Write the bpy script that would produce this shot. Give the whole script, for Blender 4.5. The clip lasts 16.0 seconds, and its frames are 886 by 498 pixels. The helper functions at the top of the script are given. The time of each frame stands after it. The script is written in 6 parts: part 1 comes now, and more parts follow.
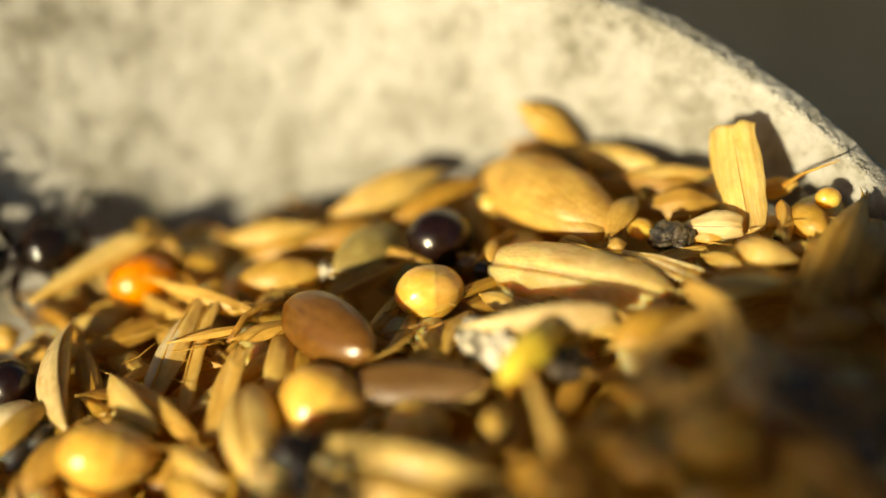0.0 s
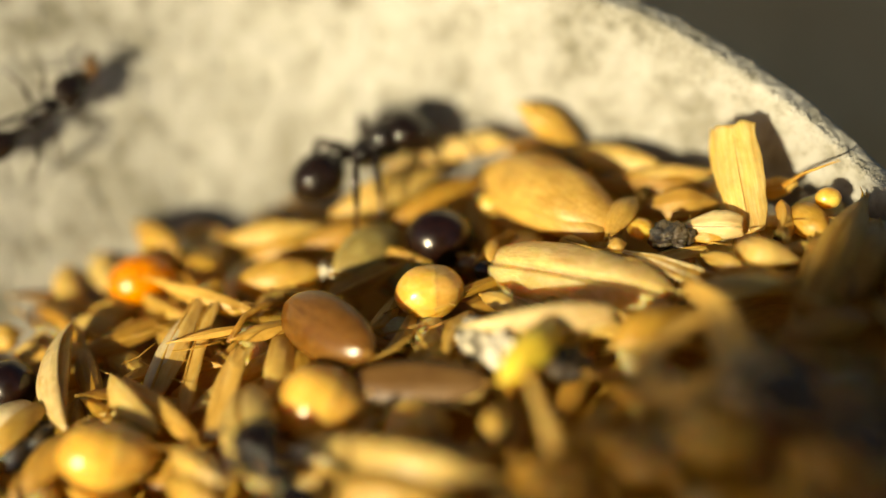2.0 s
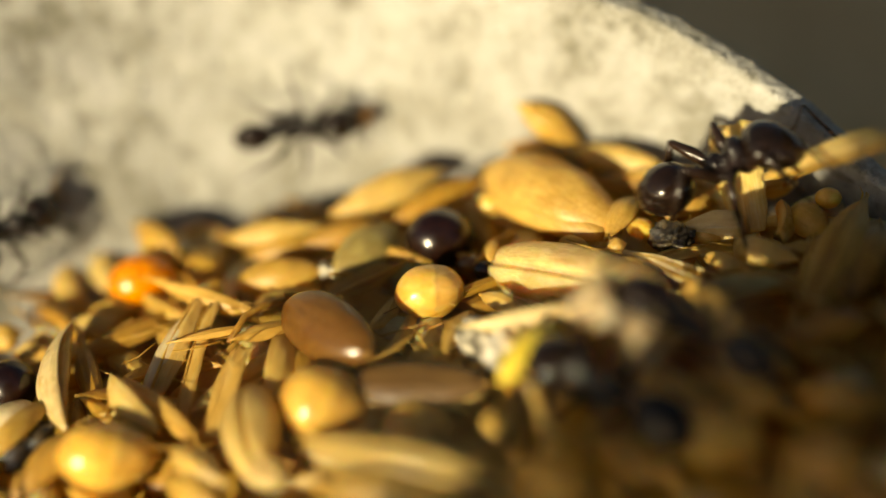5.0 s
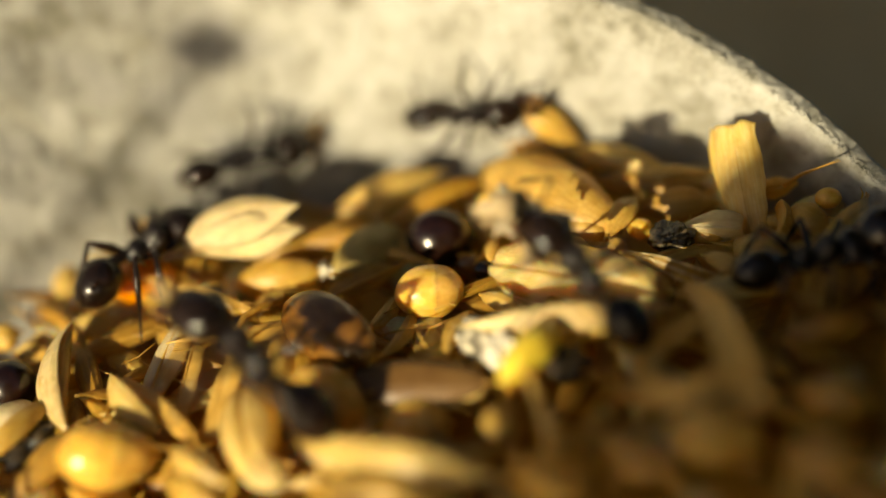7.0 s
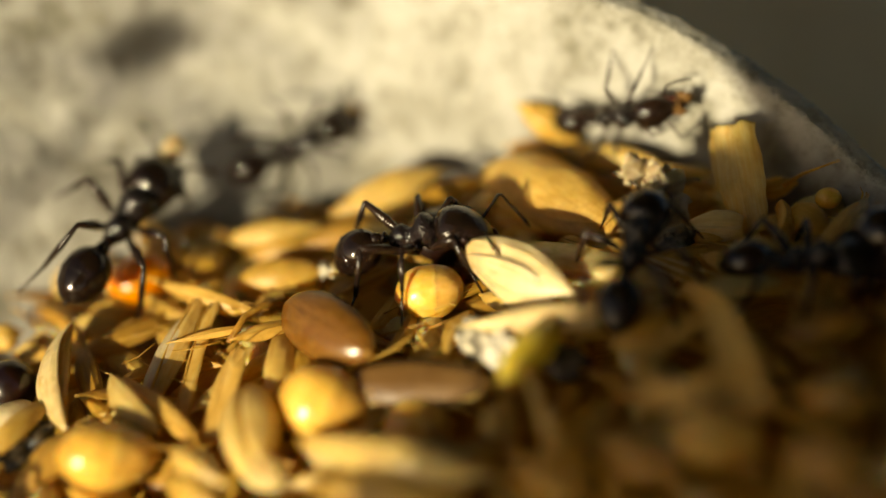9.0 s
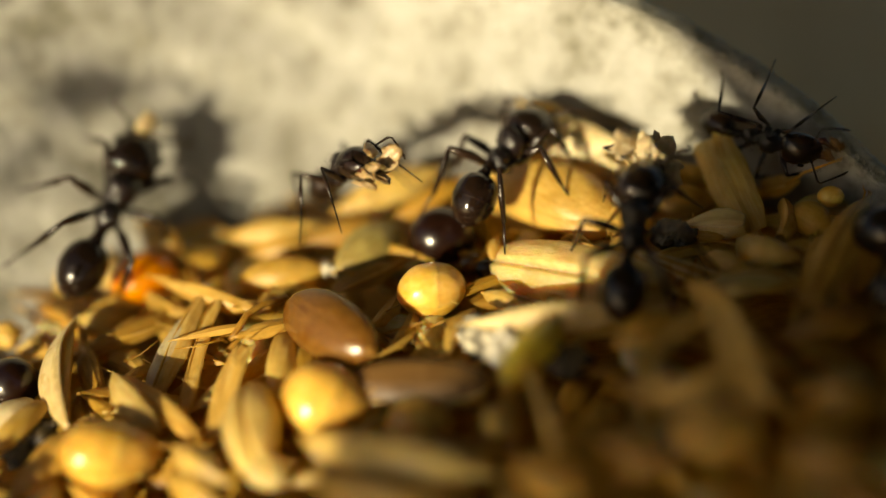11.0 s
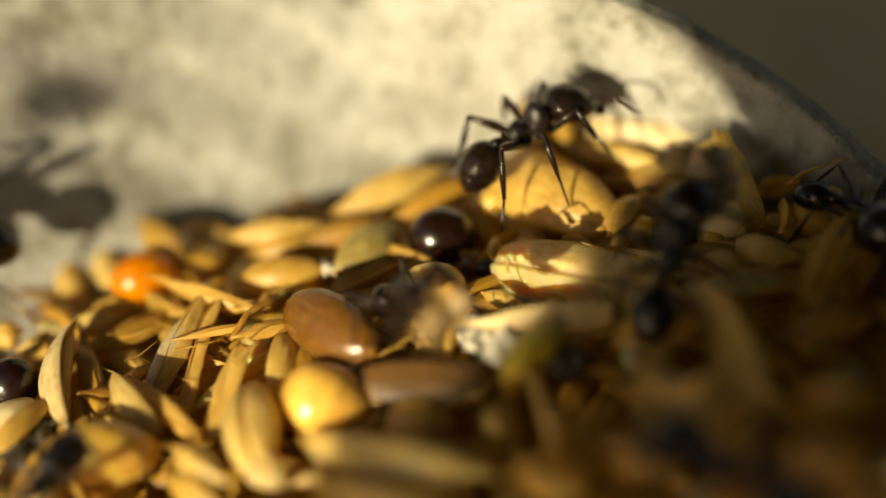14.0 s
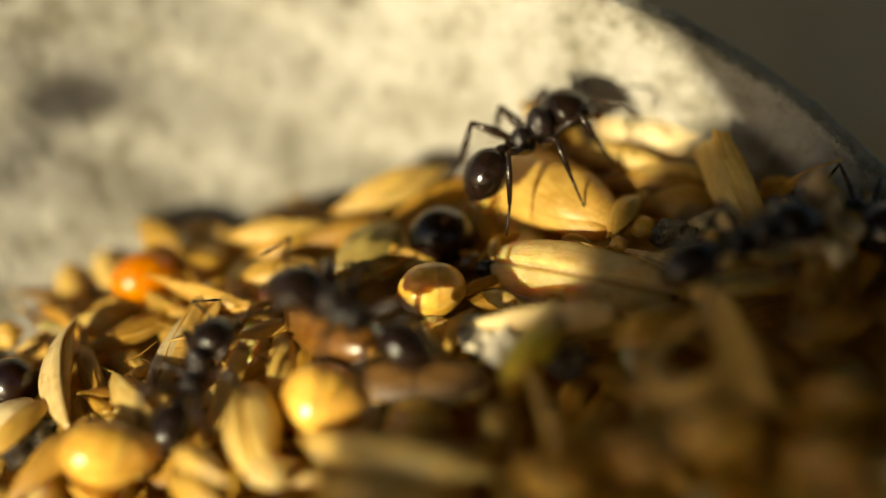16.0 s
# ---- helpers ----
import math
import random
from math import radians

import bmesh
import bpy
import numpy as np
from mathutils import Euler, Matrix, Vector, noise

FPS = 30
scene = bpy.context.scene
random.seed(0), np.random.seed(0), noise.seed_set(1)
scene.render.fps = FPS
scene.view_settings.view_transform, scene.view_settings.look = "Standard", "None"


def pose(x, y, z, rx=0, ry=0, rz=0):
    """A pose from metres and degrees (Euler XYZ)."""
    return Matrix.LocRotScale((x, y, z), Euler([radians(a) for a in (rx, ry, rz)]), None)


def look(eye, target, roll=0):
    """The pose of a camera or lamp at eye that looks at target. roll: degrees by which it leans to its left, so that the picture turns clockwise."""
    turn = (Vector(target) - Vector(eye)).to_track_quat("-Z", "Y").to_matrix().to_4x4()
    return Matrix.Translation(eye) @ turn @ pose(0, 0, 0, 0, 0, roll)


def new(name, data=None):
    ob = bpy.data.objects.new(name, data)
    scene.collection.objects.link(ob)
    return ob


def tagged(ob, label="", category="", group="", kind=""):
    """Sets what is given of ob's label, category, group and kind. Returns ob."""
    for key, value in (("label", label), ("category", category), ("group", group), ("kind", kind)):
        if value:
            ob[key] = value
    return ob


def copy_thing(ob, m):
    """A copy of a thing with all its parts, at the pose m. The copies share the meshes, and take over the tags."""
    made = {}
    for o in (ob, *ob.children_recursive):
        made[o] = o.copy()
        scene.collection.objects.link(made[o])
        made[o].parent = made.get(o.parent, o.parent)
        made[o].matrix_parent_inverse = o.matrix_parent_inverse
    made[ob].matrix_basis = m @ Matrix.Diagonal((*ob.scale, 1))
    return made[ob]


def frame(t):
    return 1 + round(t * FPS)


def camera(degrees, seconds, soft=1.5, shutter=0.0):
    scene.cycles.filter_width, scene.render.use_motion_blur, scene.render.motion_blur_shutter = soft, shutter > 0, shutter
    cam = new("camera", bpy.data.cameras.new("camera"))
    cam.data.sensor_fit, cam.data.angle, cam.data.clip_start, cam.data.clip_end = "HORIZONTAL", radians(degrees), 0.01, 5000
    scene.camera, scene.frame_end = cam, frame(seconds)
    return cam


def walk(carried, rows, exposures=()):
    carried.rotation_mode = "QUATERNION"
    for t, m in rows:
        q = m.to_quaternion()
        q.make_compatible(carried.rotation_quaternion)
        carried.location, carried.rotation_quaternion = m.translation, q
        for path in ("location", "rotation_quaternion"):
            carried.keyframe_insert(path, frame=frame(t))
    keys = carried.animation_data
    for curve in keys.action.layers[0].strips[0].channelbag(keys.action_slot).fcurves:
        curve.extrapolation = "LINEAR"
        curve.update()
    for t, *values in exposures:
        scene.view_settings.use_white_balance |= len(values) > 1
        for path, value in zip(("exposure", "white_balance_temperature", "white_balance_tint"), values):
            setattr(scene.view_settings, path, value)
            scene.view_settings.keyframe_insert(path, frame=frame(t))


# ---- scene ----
MM = 0.001  # everything below is sized in millimetres

# camera: a macro lens, resting on a support
cam = camera(30.0, 16.0, soft=1.5, shutter=0.5)
cam.data.dof.use_dof = True
cam.data.dof.focus_distance = 57.4 * MM
cam.data.dof.aperture_fstop = 10.0
EYE = Vector((0, -44.813, 37.603)) * MM
REST = look(EYE, (0, 0, 0))
NUDGED = look(EYE, Vector((-0.080, -0.045, -0.054)) * MM)
walk(cam, [(0, REST), (9.2, REST), (11.3, NUDGED), (16, NUDGED)])

# ---- light: a low, warm sun and the open sky ----
SUN_WAY = Vector((-0.55, -0.79, 0.271)).normalized()
world = bpy.data.worlds.new("sky")
scene.world = world
world.use_nodes = True
wn = world.node_tree.nodes
sky = wn.new("ShaderNodeTexSky")
sky.sky_type = "NISHITA"
sky.sun_disc = False
sky.sun_elevation = math.asin(SUN_WAY.z)
sky.sun_rotation = math.atan2(SUN_WAY.x, SUN_WAY.y)
sky.dust_density = 1.5
sky.air_density = 0.7
wn["Background"].inputs["Strength"].default_value = 0.054
world.node_tree.links.new(sky.outputs["Color"], wn["Background"].inputs["Color"])
sun_data = bpy.data.lights.new("sun", "SUN")
sun_data.energy = 4.5
sun_data.angle = radians(0.55)
sun_data.color = (1.0, 0.925, 0.72)
sun = new("sun", sun_data)
sun.matrix_world = look(SUN_WAY * 0.5, (0, 0, 0))
scene.view_settings.exposure = 0.63
scene.view_settings.use_white_balance = True
scene.view_settings.white_balance_temperature = 8420
scene.view_settings.white_balance_tint = 7


# ---- materials ----
def nodes_of(name):
    m = bpy.data.materials.new(name)
    m.use_nodes = True
    nt = m.node_tree
    return m, nt, nt.nodes["Principled BSDF"], nt.nodes["Material Output"]


def noise_node(nt, coords, scale, detail=4.0, rough=0.6, stretch=(1, 1, 1)):
    mp = nt.nodes.new("ShaderNodeMapping")
    mp.inputs["Scale"].default_value = [s / MM for s in stretch]
    nt.links.new(coords, mp.inputs["Vector"])
    n = nt.nodes.new("ShaderNodeTexNoise")
    n.inputs["Scale"].default_value = scale
    n.inputs["Detail"].default_value = detail
    n.inputs["Roughness"].default_value = rough
    nt.links.new(mp.outputs["Vector"], n.inputs["Vector"])
    return n


def ramp_node(nt, fac, stops):
    r = nt.nodes.new("ShaderNodeValToRGB")
    e = r.color_ramp.elements
    while len(e) < len(stops):
        e.new(0.5)
    for el, (p, c) in zip(e, stops):
        el.position = p
        el.color = (*c, 1)
    nt.links.new(fac, r.inputs["Fac"])
    return r


def mix_node(nt, kind, fac, a, b):
    x = nt.nodes.new("ShaderNodeMix")
    x.data_type = "RGBA"
    x.blend_type = kind
    for sock, v in ((x.inputs[0], fac), (x.inputs[6], a), (x.inputs[7], b)):
        if isinstance(v, (int, float)):
            sock.default_value = v
        elif isinstance(v, tuple):
            sock.default_value = (*v, 1)
        else:
            nt.links.new(v, sock)
    return x.outputs[2]


def bump_node(nt, bsdf, height, strength, dist):
    b = nt.nodes.new("ShaderNodeBump")
    b.inputs["Strength"].default_value = strength
    b.inputs["Distance"].default_value = dist * MM
    nt.links.new(height, b.inputs["Height"])
    nt.links.new(b.outputs["Normal"], bsdf.inputs["Normal"])


def plant_material(name, dark, mid, light, rough=0.38, grain=(0.25, 2.5, 2.5), glow=0.18, gloss=0.5, relief=0.32, vary=0.3, sss=0.25, coat=0.35, depth=0.22):
    """Dry plant skin: lengthwise grain, blotches, a shade of its own per piece, a little light through it."""
    m, nt, b, out = nodes_of(name)
    co = nt.nodes.new("ShaderNodeTexCoord").outputs["Object"]
    fine = noise_node(nt, co, 3.0, 5, 0.65, grain)
    blot = noise_node(nt, co, 0.9, 3, 0.6)
    line = noise_node(nt, co, 3.0, 3, 0.6, (grain[0] * 0.5, grain[1] * 2.4, grain[2] * 2.4))
    streak = nt.nodes.new("ShaderNodeMix")
    streak.inputs[0].default_value = 0.4
    nt.links.new(fine.outputs["Fac"], streak.inputs[2])
    nt.links.new(line.outputs["Fac"], streak.inputs[3])
    info = nt.nodes.new("ShaderNodeObjectInfo")
    add = nt.nodes.new("ShaderNodeMath")
    add.operation = "MULTIPLY_ADD"
    nt.links.new(info.outputs["Random"], add.inputs[0])
    add.inputs[1].default_value = vary
    nt.links.new(streak.outputs[0], add.inputs[2])
    sub = nt.nodes.new("ShaderNodeMath")
    sub.operation = "SUBTRACT"
    nt.links.new(add.outputs[0], sub.inputs[0])
    sub.inputs[1].default_value = vary / 2
    r = ramp_node(nt, sub.outputs[0], [(0.24, dark), (0.5, mid), (0.76, light)])
    bl = ramp_node(nt, blot.outputs["Fac"], [(0.3, (0.62, 0.52, 0.42)), (0.6, (1, 1, 1))])
    col = mix_node(nt, "MULTIPLY", 0.6, r.outputs["Color"], bl.outputs["Color"])
    sep = nt.nodes.new("ShaderNodeSeparateXYZ")
    nt.links.new(nt.nodes["Texture Coordinate"].outputs["Generated"], sep.inputs[0])
    ends = ramp_node(nt, sep.outputs["X"], [(0.0, (0.80, 0.70, 0.55)), (0.3, (1, 1, 1)), (1.0, (1, 1, 1))])
    col = mix_node(nt, "MULTIPLY", 0.7, col, ends.outputs["Color"])
    nt.links.new(col, b.inputs["Base Color"])
    rr = ramp_node(nt, blot.outputs["Fac"], [(0.3, (rough * 0.75,) * 3), (0.7, (rough * 1.35,) * 3)])
    nt.links.new(rr.outputs["Color"], b.inputs["Roughness"])
    b.inputs["Specular IOR Level"].default_value = gloss
    both = nt.nodes.new("ShaderNodeMath")
    both.operation = "ADD"
    nt.links.new(fine.outputs["Fac"], both.inputs[0])
    nt.links.new(line.outputs["Fac"], both.inputs[1])
    bump_node(nt, b, both.outputs[0], relief, 0.10)
    b.inputs["Coat Weight"].default_value = coat
    b.inputs["Coat Roughness"].default_value = 0.3
    b.inputs["Subsurface Weight"].default_value = sss
    b.inputs["Subsurface Radius"].default_value = (1.0, 0.6, 0.22)
    b.inputs["Subsurface Scale"].default_value = depth * MM
    if glow:
        tr = nt.nodes.new("ShaderNodeBsdfTranslucent")
        nt.links.new(col, tr.inputs["Color"])
        mx = nt.nodes.new("ShaderNodeMixShader")
        mx.inputs[0].default_value = glow
        nt.links.new(b.outputs[0], mx.inputs[1])
        nt.links.new(tr.outputs[0], mx.inputs[2])
        nt.links.new(mx.outputs[0], out.inputs["Surface"])
    return m


HUSK = plant_material("husk_gold", (0.52, 0.27, 0.035), (0.80, 0.495, 0.088), (0.93, 0.69, 0.22), glow=0.42)
CREAM = plant_material("husk_cream", (0.72, 0.43, 0.09), (0.90, 0.64, 0.19), (0.96, 0.80, 0.37), rough=0.34, glow=0.42)
BROWN = plant_material("husk_brown", (0.42, 0.21, 0.03), (0.66, 0.375, 0.07), (0.80, 0.51, 0.13), glow=0.42)
STRAW = plant_material("split_straw", (0.78, 0.47, 0.08), (0.92, 0.63, 0.16), (0.97, 0.78, 0.33), rough=0.3, glow=0.48, sss=0.0, relief=0.25)
PALE = plant_material("husk_pale", (0.80, 0.58, 0.26), (0.93, 0.76, 0.42), (0.96, 0.86, 0.58), rough=0.3, glow=0.3)
GREENISH = plant_material("seed_olive", (0.34, 0.26, 0.08), (0.50, 0.40, 0.14), (0.60, 0.50, 0.22), rough=0.4)
KERNEL = plant_material("hulled_kernel", (0.72, 0.52, 0.20), (0.83, 0.65, 0.31), (0.90, 0.77, 0.45), rough=0.2, coat=0.2, relief=0.75, grain=(1.1, 1.7, 1.7), glow=0.2, sss=1.0, depth=1.0)
MILLET = plant_material("millet_skin", (0.74, 0.40, 0.06), (0.86, 0.52, 0.11), (0.92, 0.62, 0.17), rough=0.24, grain=(1, 1, 1), glow=0.0, sss=0.7, depth=1.0, gloss=0.5, relief=0.12, vary=0.2)
GLUME = plant_material("millet_glume", (0.58, 0.30, 0.05), (0.70, 0.40, 0.09), (0.80, 0.50, 0.15), rough=0.24, grain=(1, 1, 1), glow=0.0, sss=0.5, depth=0.6, relief=0.08, vary=0.2)
ORANGE = plant_material("orange_skin", (0.75, 0.20, 0.005), (0.86, 0.29, 0.01), (0.90, 0.38, 0.02), rough=0.22, grain=(1, 1, 1), glow=0.0, sss=0.6, depth=0.8, relief=0.05, vary=0.1)
FLAX = plant_material("flax_skin", (0.12, 0.050, 0.010), (0.175, 0.078, 0.015), (0.25, 0.120, 0.028), rough=0.18, grain=(1, 1.3, 1.3), glow=0.0, sss=0.6, depth=0.7, coat=0.2, relief=0.12, vary=0.1)
DULL = plant_material("dull_seed_skin", (0.08, 0.036, 0.008), (0.135, 0.066, 0.015), (0.20, 0.105, 0.028), rough=0.5, grain=(0.9, 1.2, 1.2), glow=0.0, sss=0.0, relief=0.15, vary=0.1, coat=0.0)
BLACKRED = plant_material("black_seed_skin", (0.006, 0.002, 0.0015), (0.012, 0.0035, 0.002), (0.024, 0.006, 0.004), rough=0.16, grain=(1, 1, 1), glow=0.0, sss=0.0, relief=0.05, vary=0.1)
YELLOW = plant_material("yellow_petal", (0.84, 0.62, 0.05), (0.93, 0.74, 0.10), (0.96, 0.82, 0.20), rough=0.4, glow=0.25, vary=0.1)
CRUMB = plant_material("bran_crumb", (0.50, 0.36, 0.18), (0.72, 0.60, 0.40), (0.85, 0.78, 0.62), rough=0.5, grain=(1.5, 1.5, 1.5), glow=0.2, relief=0.9)
BRAN = plant_material("bran_brown", (0.34, 0.21, 0.085), (0.50, 0.34, 0.16), (0.64, 0.47, 0.26), rough=0.45, grain=(1.5, 1.5, 1.5), glow=0.2, relief=0.9)
LEAF = plant_material("leaf_green", (0.03, 0.06, 0.015), (0.05, 0.09, 0.02), (0.08, 0.12, 0.03), glow=0.0, sss=0.0)


def pebble_material(name, dark, light, rough, gloss=0.5, relief=1.0):
    m, nt, b, out = nodes_of(name)
    co = nt.nodes.new("ShaderNodeTexCoord").outputs["Object"]
    n1 = noise_node(nt, co, 1.3, 6, 0.7)
    n2 = noise_node(nt, co, 6.0, 4, 0.6)
    r = ramp_node(nt, n1.outputs["Fac"], [(0.42, dark), (0.56, light)])
    s = ramp_node(nt, n2.outputs["Fac"], [(0.35, (0.6, 0.58, 0.55)), (0.6, (1, 1, 1))])
    nt.links.new(mix_node(nt, "MULTIPLY", 0.8, r.outputs["Color"], s.outputs["Color"]), b.inputs["Base Color"])
    b.inputs["Roughness"].default_value = rough
    bump_node(nt, b, n2.outputs["Fac"], relief, 0.22)
    b.inputs["Specular IOR Level"].default_value = gloss
    return m


STONE_GREY = pebble_material("speckled_stone", (0.16, 0.14, 0.11), (0.86, 0.79, 0.62), 0.55)
QUARTZ = pebble_material("white_quartz", (0.74, 0.68, 0.55), (0.88, 0.85, 0.76), 0.4)
STONE_WET = pebble_material("wet_stone", (0.016, 0.012, 0.007), (0.09, 0.065, 0.035), 0.13, 0.9, 0.6)

# pale cast concrete: blotches, pores and grains
CONCRETE, nt, bs, out = nodes_of("pale_concrete")
co = nt.nodes.new("ShaderNodeTexCoord").outputs["Object"]
big = noise_node(nt, co, 0.30, 6, 0.68)
mid = noise_node(nt, co, 0.95, 5, 0.68)
fin = noise_node(nt, co, 5.0, 5, 0.7)
c1 = ramp_node(nt, big.outputs["Fac"], [(0.32, (0.235, 0.228, 0.19)), (0.47, (0.40, 0.398, 0.375)), (0.64, (0.475, 0.477, 0.46))])
c2 = ramp_node(nt, mid.outputs["Fac"], [(0.36, (0.34, 0.32, 0.24)), (0.45, (0.76, 0.75, 0.68)), (0.54, (1, 1, 1))])
c3 = ramp_node(nt, fin.outputs["Fac"], [(0.32, (0.45, 0.42, 0.36)), (0.48, (1, 1, 1))])
cc = mix_node(nt, "MULTIPLY", 0.58, c1.outputs["Color"], c2.outputs["Color"])
cc = mix_node(nt, "MULTIPLY", 0.42, cc, c3.outputs["Color"])
nt.links.new(cc, bs.inputs["Base Color"])
bs.inputs["Roughness"].default_value = 0.9
hb = nt.nodes.new("ShaderNodeMath")
hb.operation = "ADD"
nt.links.new(mid.outputs["Fac"], hb.inputs[0])
nt.links.new(fin.outputs["Fac"], hb.inputs[1])
bump_node(nt, bs, hb.outputs[0], 0.5, 0.22)

SOIL, nt, bs, out = nodes_of("dark_soil")
co = nt.nodes.new("ShaderNodeTexCoord").outputs["Object"]
n1 = noise_node(nt, co, 0.05, 6, 0.7)
n2 = noise_node(nt, co, 0.6, 5, 0.7)
r1 = ramp_node(nt, n1.outputs["Fac"], [(0.35, (0.74, 0.47, 0.21)), (0.65, (0.90, 0.66, 0.37))])
r2 = ramp_node(nt, n2.outputs["Fac"], [(0.3, (0.7, 0.68, 0.64)), (0.6, (1, 1, 1))])
nt.links.new(mix_node(nt, "MULTIPLY", 0.8, r1.outputs["Color"], r2.outputs["Color"]), bs.inputs["Base Color"])
bs.inputs["Roughness"].default_value = 0.95
bump_node(nt, bs, n2.outputs["Fac"], 0.8, 1.0)


def chitin(name, dark, light, rough, relief):
    m, nt, b, out = nodes_of(name)
    co = nt.nodes.new("ShaderNodeTexCoord").outputs["Object"]
    n1 = noise_node(nt, co, 1.2, 3, 0.5)
    n2 = noise_node(nt, co, 10.0, 2, 0.5, (0.7, 1.0, 1.0))
    r = ramp_node(nt, n1.outputs["Fac"], [(0.35, dark), (0.7, light)])
    nt.links.new(r.outputs["Color"], b.inputs["Base Color"])
    b.inputs["Roughness"].default_value = rough
    b.inputs["Specular IOR Level"].default_value = 0.45
    bump_node(nt, b, n2.outputs["Fac"], relief, 0.07)
    return m


RUGOSE = chitin("ant_rugose_shell", (0.006, 0.0045, 0.005), (0.016, 0.010, 0.010), 0.16, 1.0)
SHELL = chitin("ant_shell", (0.007, 0.0042, 0.003), (0.018, 0.009, 0.006), 0.12, 0.42)
GLOSS = chitin("ant_gaster_shell", (0.007, 0.004, 0.003), (0.019, 0.009, 0.0055), 0.10, 0.06)
LIMB = chitin("ant_limb", (0.009, 0.005, 0.004), (0.024, 0.012, 0.007), 0.22, 0.3)
JAW = chitin("ant_jaw", (0.03, 0.008, 0.004), (0.09, 0.018, 0.006), 0.25, 0.2)


# ---- mesh helpers ----
def part(name, bm, material, parent, label=""):
    me = bpy.data.meshes.new(name)
    for f in bm.faces:
        f.smooth = True
    bm.to_mesh(me)
    bm.free()
    me.materials.append(material)
    ob = new(name, me)
    ob.parent = parent
    if label:
        ob["label"] = label
    return ob


def loft(bm, rings, close=True):
    """Skin a list of rings of points (mm)."""
    loops = [[bm.verts.new(Vector(p) * MM) for p in ring] for ring in rings]
    n = len(loops[0])
    for a, b in zip(loops, loops[1:]):
        for i in range(n):
            bm.faces.new((a[i], a[(i + 1) % n], b[(i + 1) % n], b[i]))
    if close:
        bm.faces.new(list(reversed(loops[0])))
        bm.faces.new(loops[-1])
    return bm


def spindle(length, width, thick, bend=0.0, sharp=0.7, skew=1.0, ribs=0, rib=0.05, curl=0.0, rough=0.02, seed=0, segs=22, steps=22, keel=0.0, blunt=0.0, leafy=False, twist=0.0):
    """A grain or husk along x: tapered, ribbed, bent; leafy ones have a fine point, sharp flanks and thin raised nerves."""
    rnd = random.Random(seed)
    off = Vector((rnd.uniform(0, 50), rnd.uniform(0, 50), rnd.uniform(0, 50)))
    rings = []
    for i in range(steps + 1):
        s = i / steps
        f = math.sin(math.pi * min(max(s, 0.012), 0.988) ** skew) ** (sharp * (0.62 + 0.85 * s) if leafy else sharp)
        if blunt:
            f = max(f, blunt * (1 - s))
        x = (s - 0.5) * length
        zc = bend * length * (4 * s * (1 - s) - 0.6)
        yc = curl * length * (4 * s * (1 - s) - 0.6)
        ring = []
        for k in range(segs):
            a = 2 * math.pi * k / segs
            if leafy:
                g = 1 + rib * abs(math.cos(ribs * a / 2)) ** 5
            else:
                g = 1 + rib * math.cos(ribs * a) if ribs else 1.0
            g += rough * noise.noise(Vector((s * 5, math.cos(a) * 2, math.sin(a) * 2)) + off)
            y = width / 2 * f * math.cos(a) * g
            z = thick / 2 * f * math.sin(a) * g
            if leafy:
                z *= 0.62 + 0.38 * abs(math.sin(a))
                tw = twist * (s - 0.5)
                y, z = y * math.cos(tw) - z * math.sin(tw), y * math.sin(tw) + z * math.cos(tw)
            if keel:
                z += keel * thick * f * max(0.0, 1 - abs(math.cos(a)) * 3) * (1 if math.sin(a) > 0 else 0)
            ring.append((x, y + yc, z + zc))
        rings.append(ring)
    return loft(bmesh.new(), rings)


def shell(length, width, thick, bend, sharp, skew, ribs, rib, curl, seed, arc, turn, segs=26, steps=24, blunt=0.0):
    """A boat-shaped scale round a grain: an open, ribbed shell with turned lips, arc degrees round, its middle turned."""
    rnd = random.Random(seed)
    off = Vector((rnd.uniform(0, 50), rnd.uniform(0, 50), rnd.uniform(0, 50)))
    rings = []
    for i in range(steps + 1):
        s = i / steps
        f = math.sin(math.pi * min(max(s, 0.014), 0.986) ** skew) ** (sharp * (0.62 + 0.85 * s))
        if blunt:
            f = max(f, blunt * (1 - s))
        x = (s - 0.5) * length
        zc = bend * length * (4 * s * (1 - s) - 0.6)
        yc = curl * length * (4 * s * (1 - s) - 0.6)
        outer, inner = [], []
        for k in range(segs + 1):
            v = 2 * k / segs - 1
            a = radians(90 + turn + v * arc / 2 * (1 - 0.25 * s * s))
            g = 1 + rib * abs(math.cos(math.pi * ribs * v / 2)) ** 6 + 0.10 * noise.noise(Vector((s * 4, v * 1.5, 0)) + off)
            g += 0.10 * max(0.0, abs(v) - 0.84) / 0.16
            th = 0.05 + 0.05 * (1 - abs(v))
            for lst, m in ((outer, 1.0), (inner, 1.0 - th / max(f * width * 0.5, 0.12))):
                lst.append((x, width / 2 * f * math.cos(a) * g * m + yc, thick / 2 * f * math.sin(a) * g * m + zc))
        rings.append(outer + inner[::-1])
    return loft(bmesh.new(), rings)


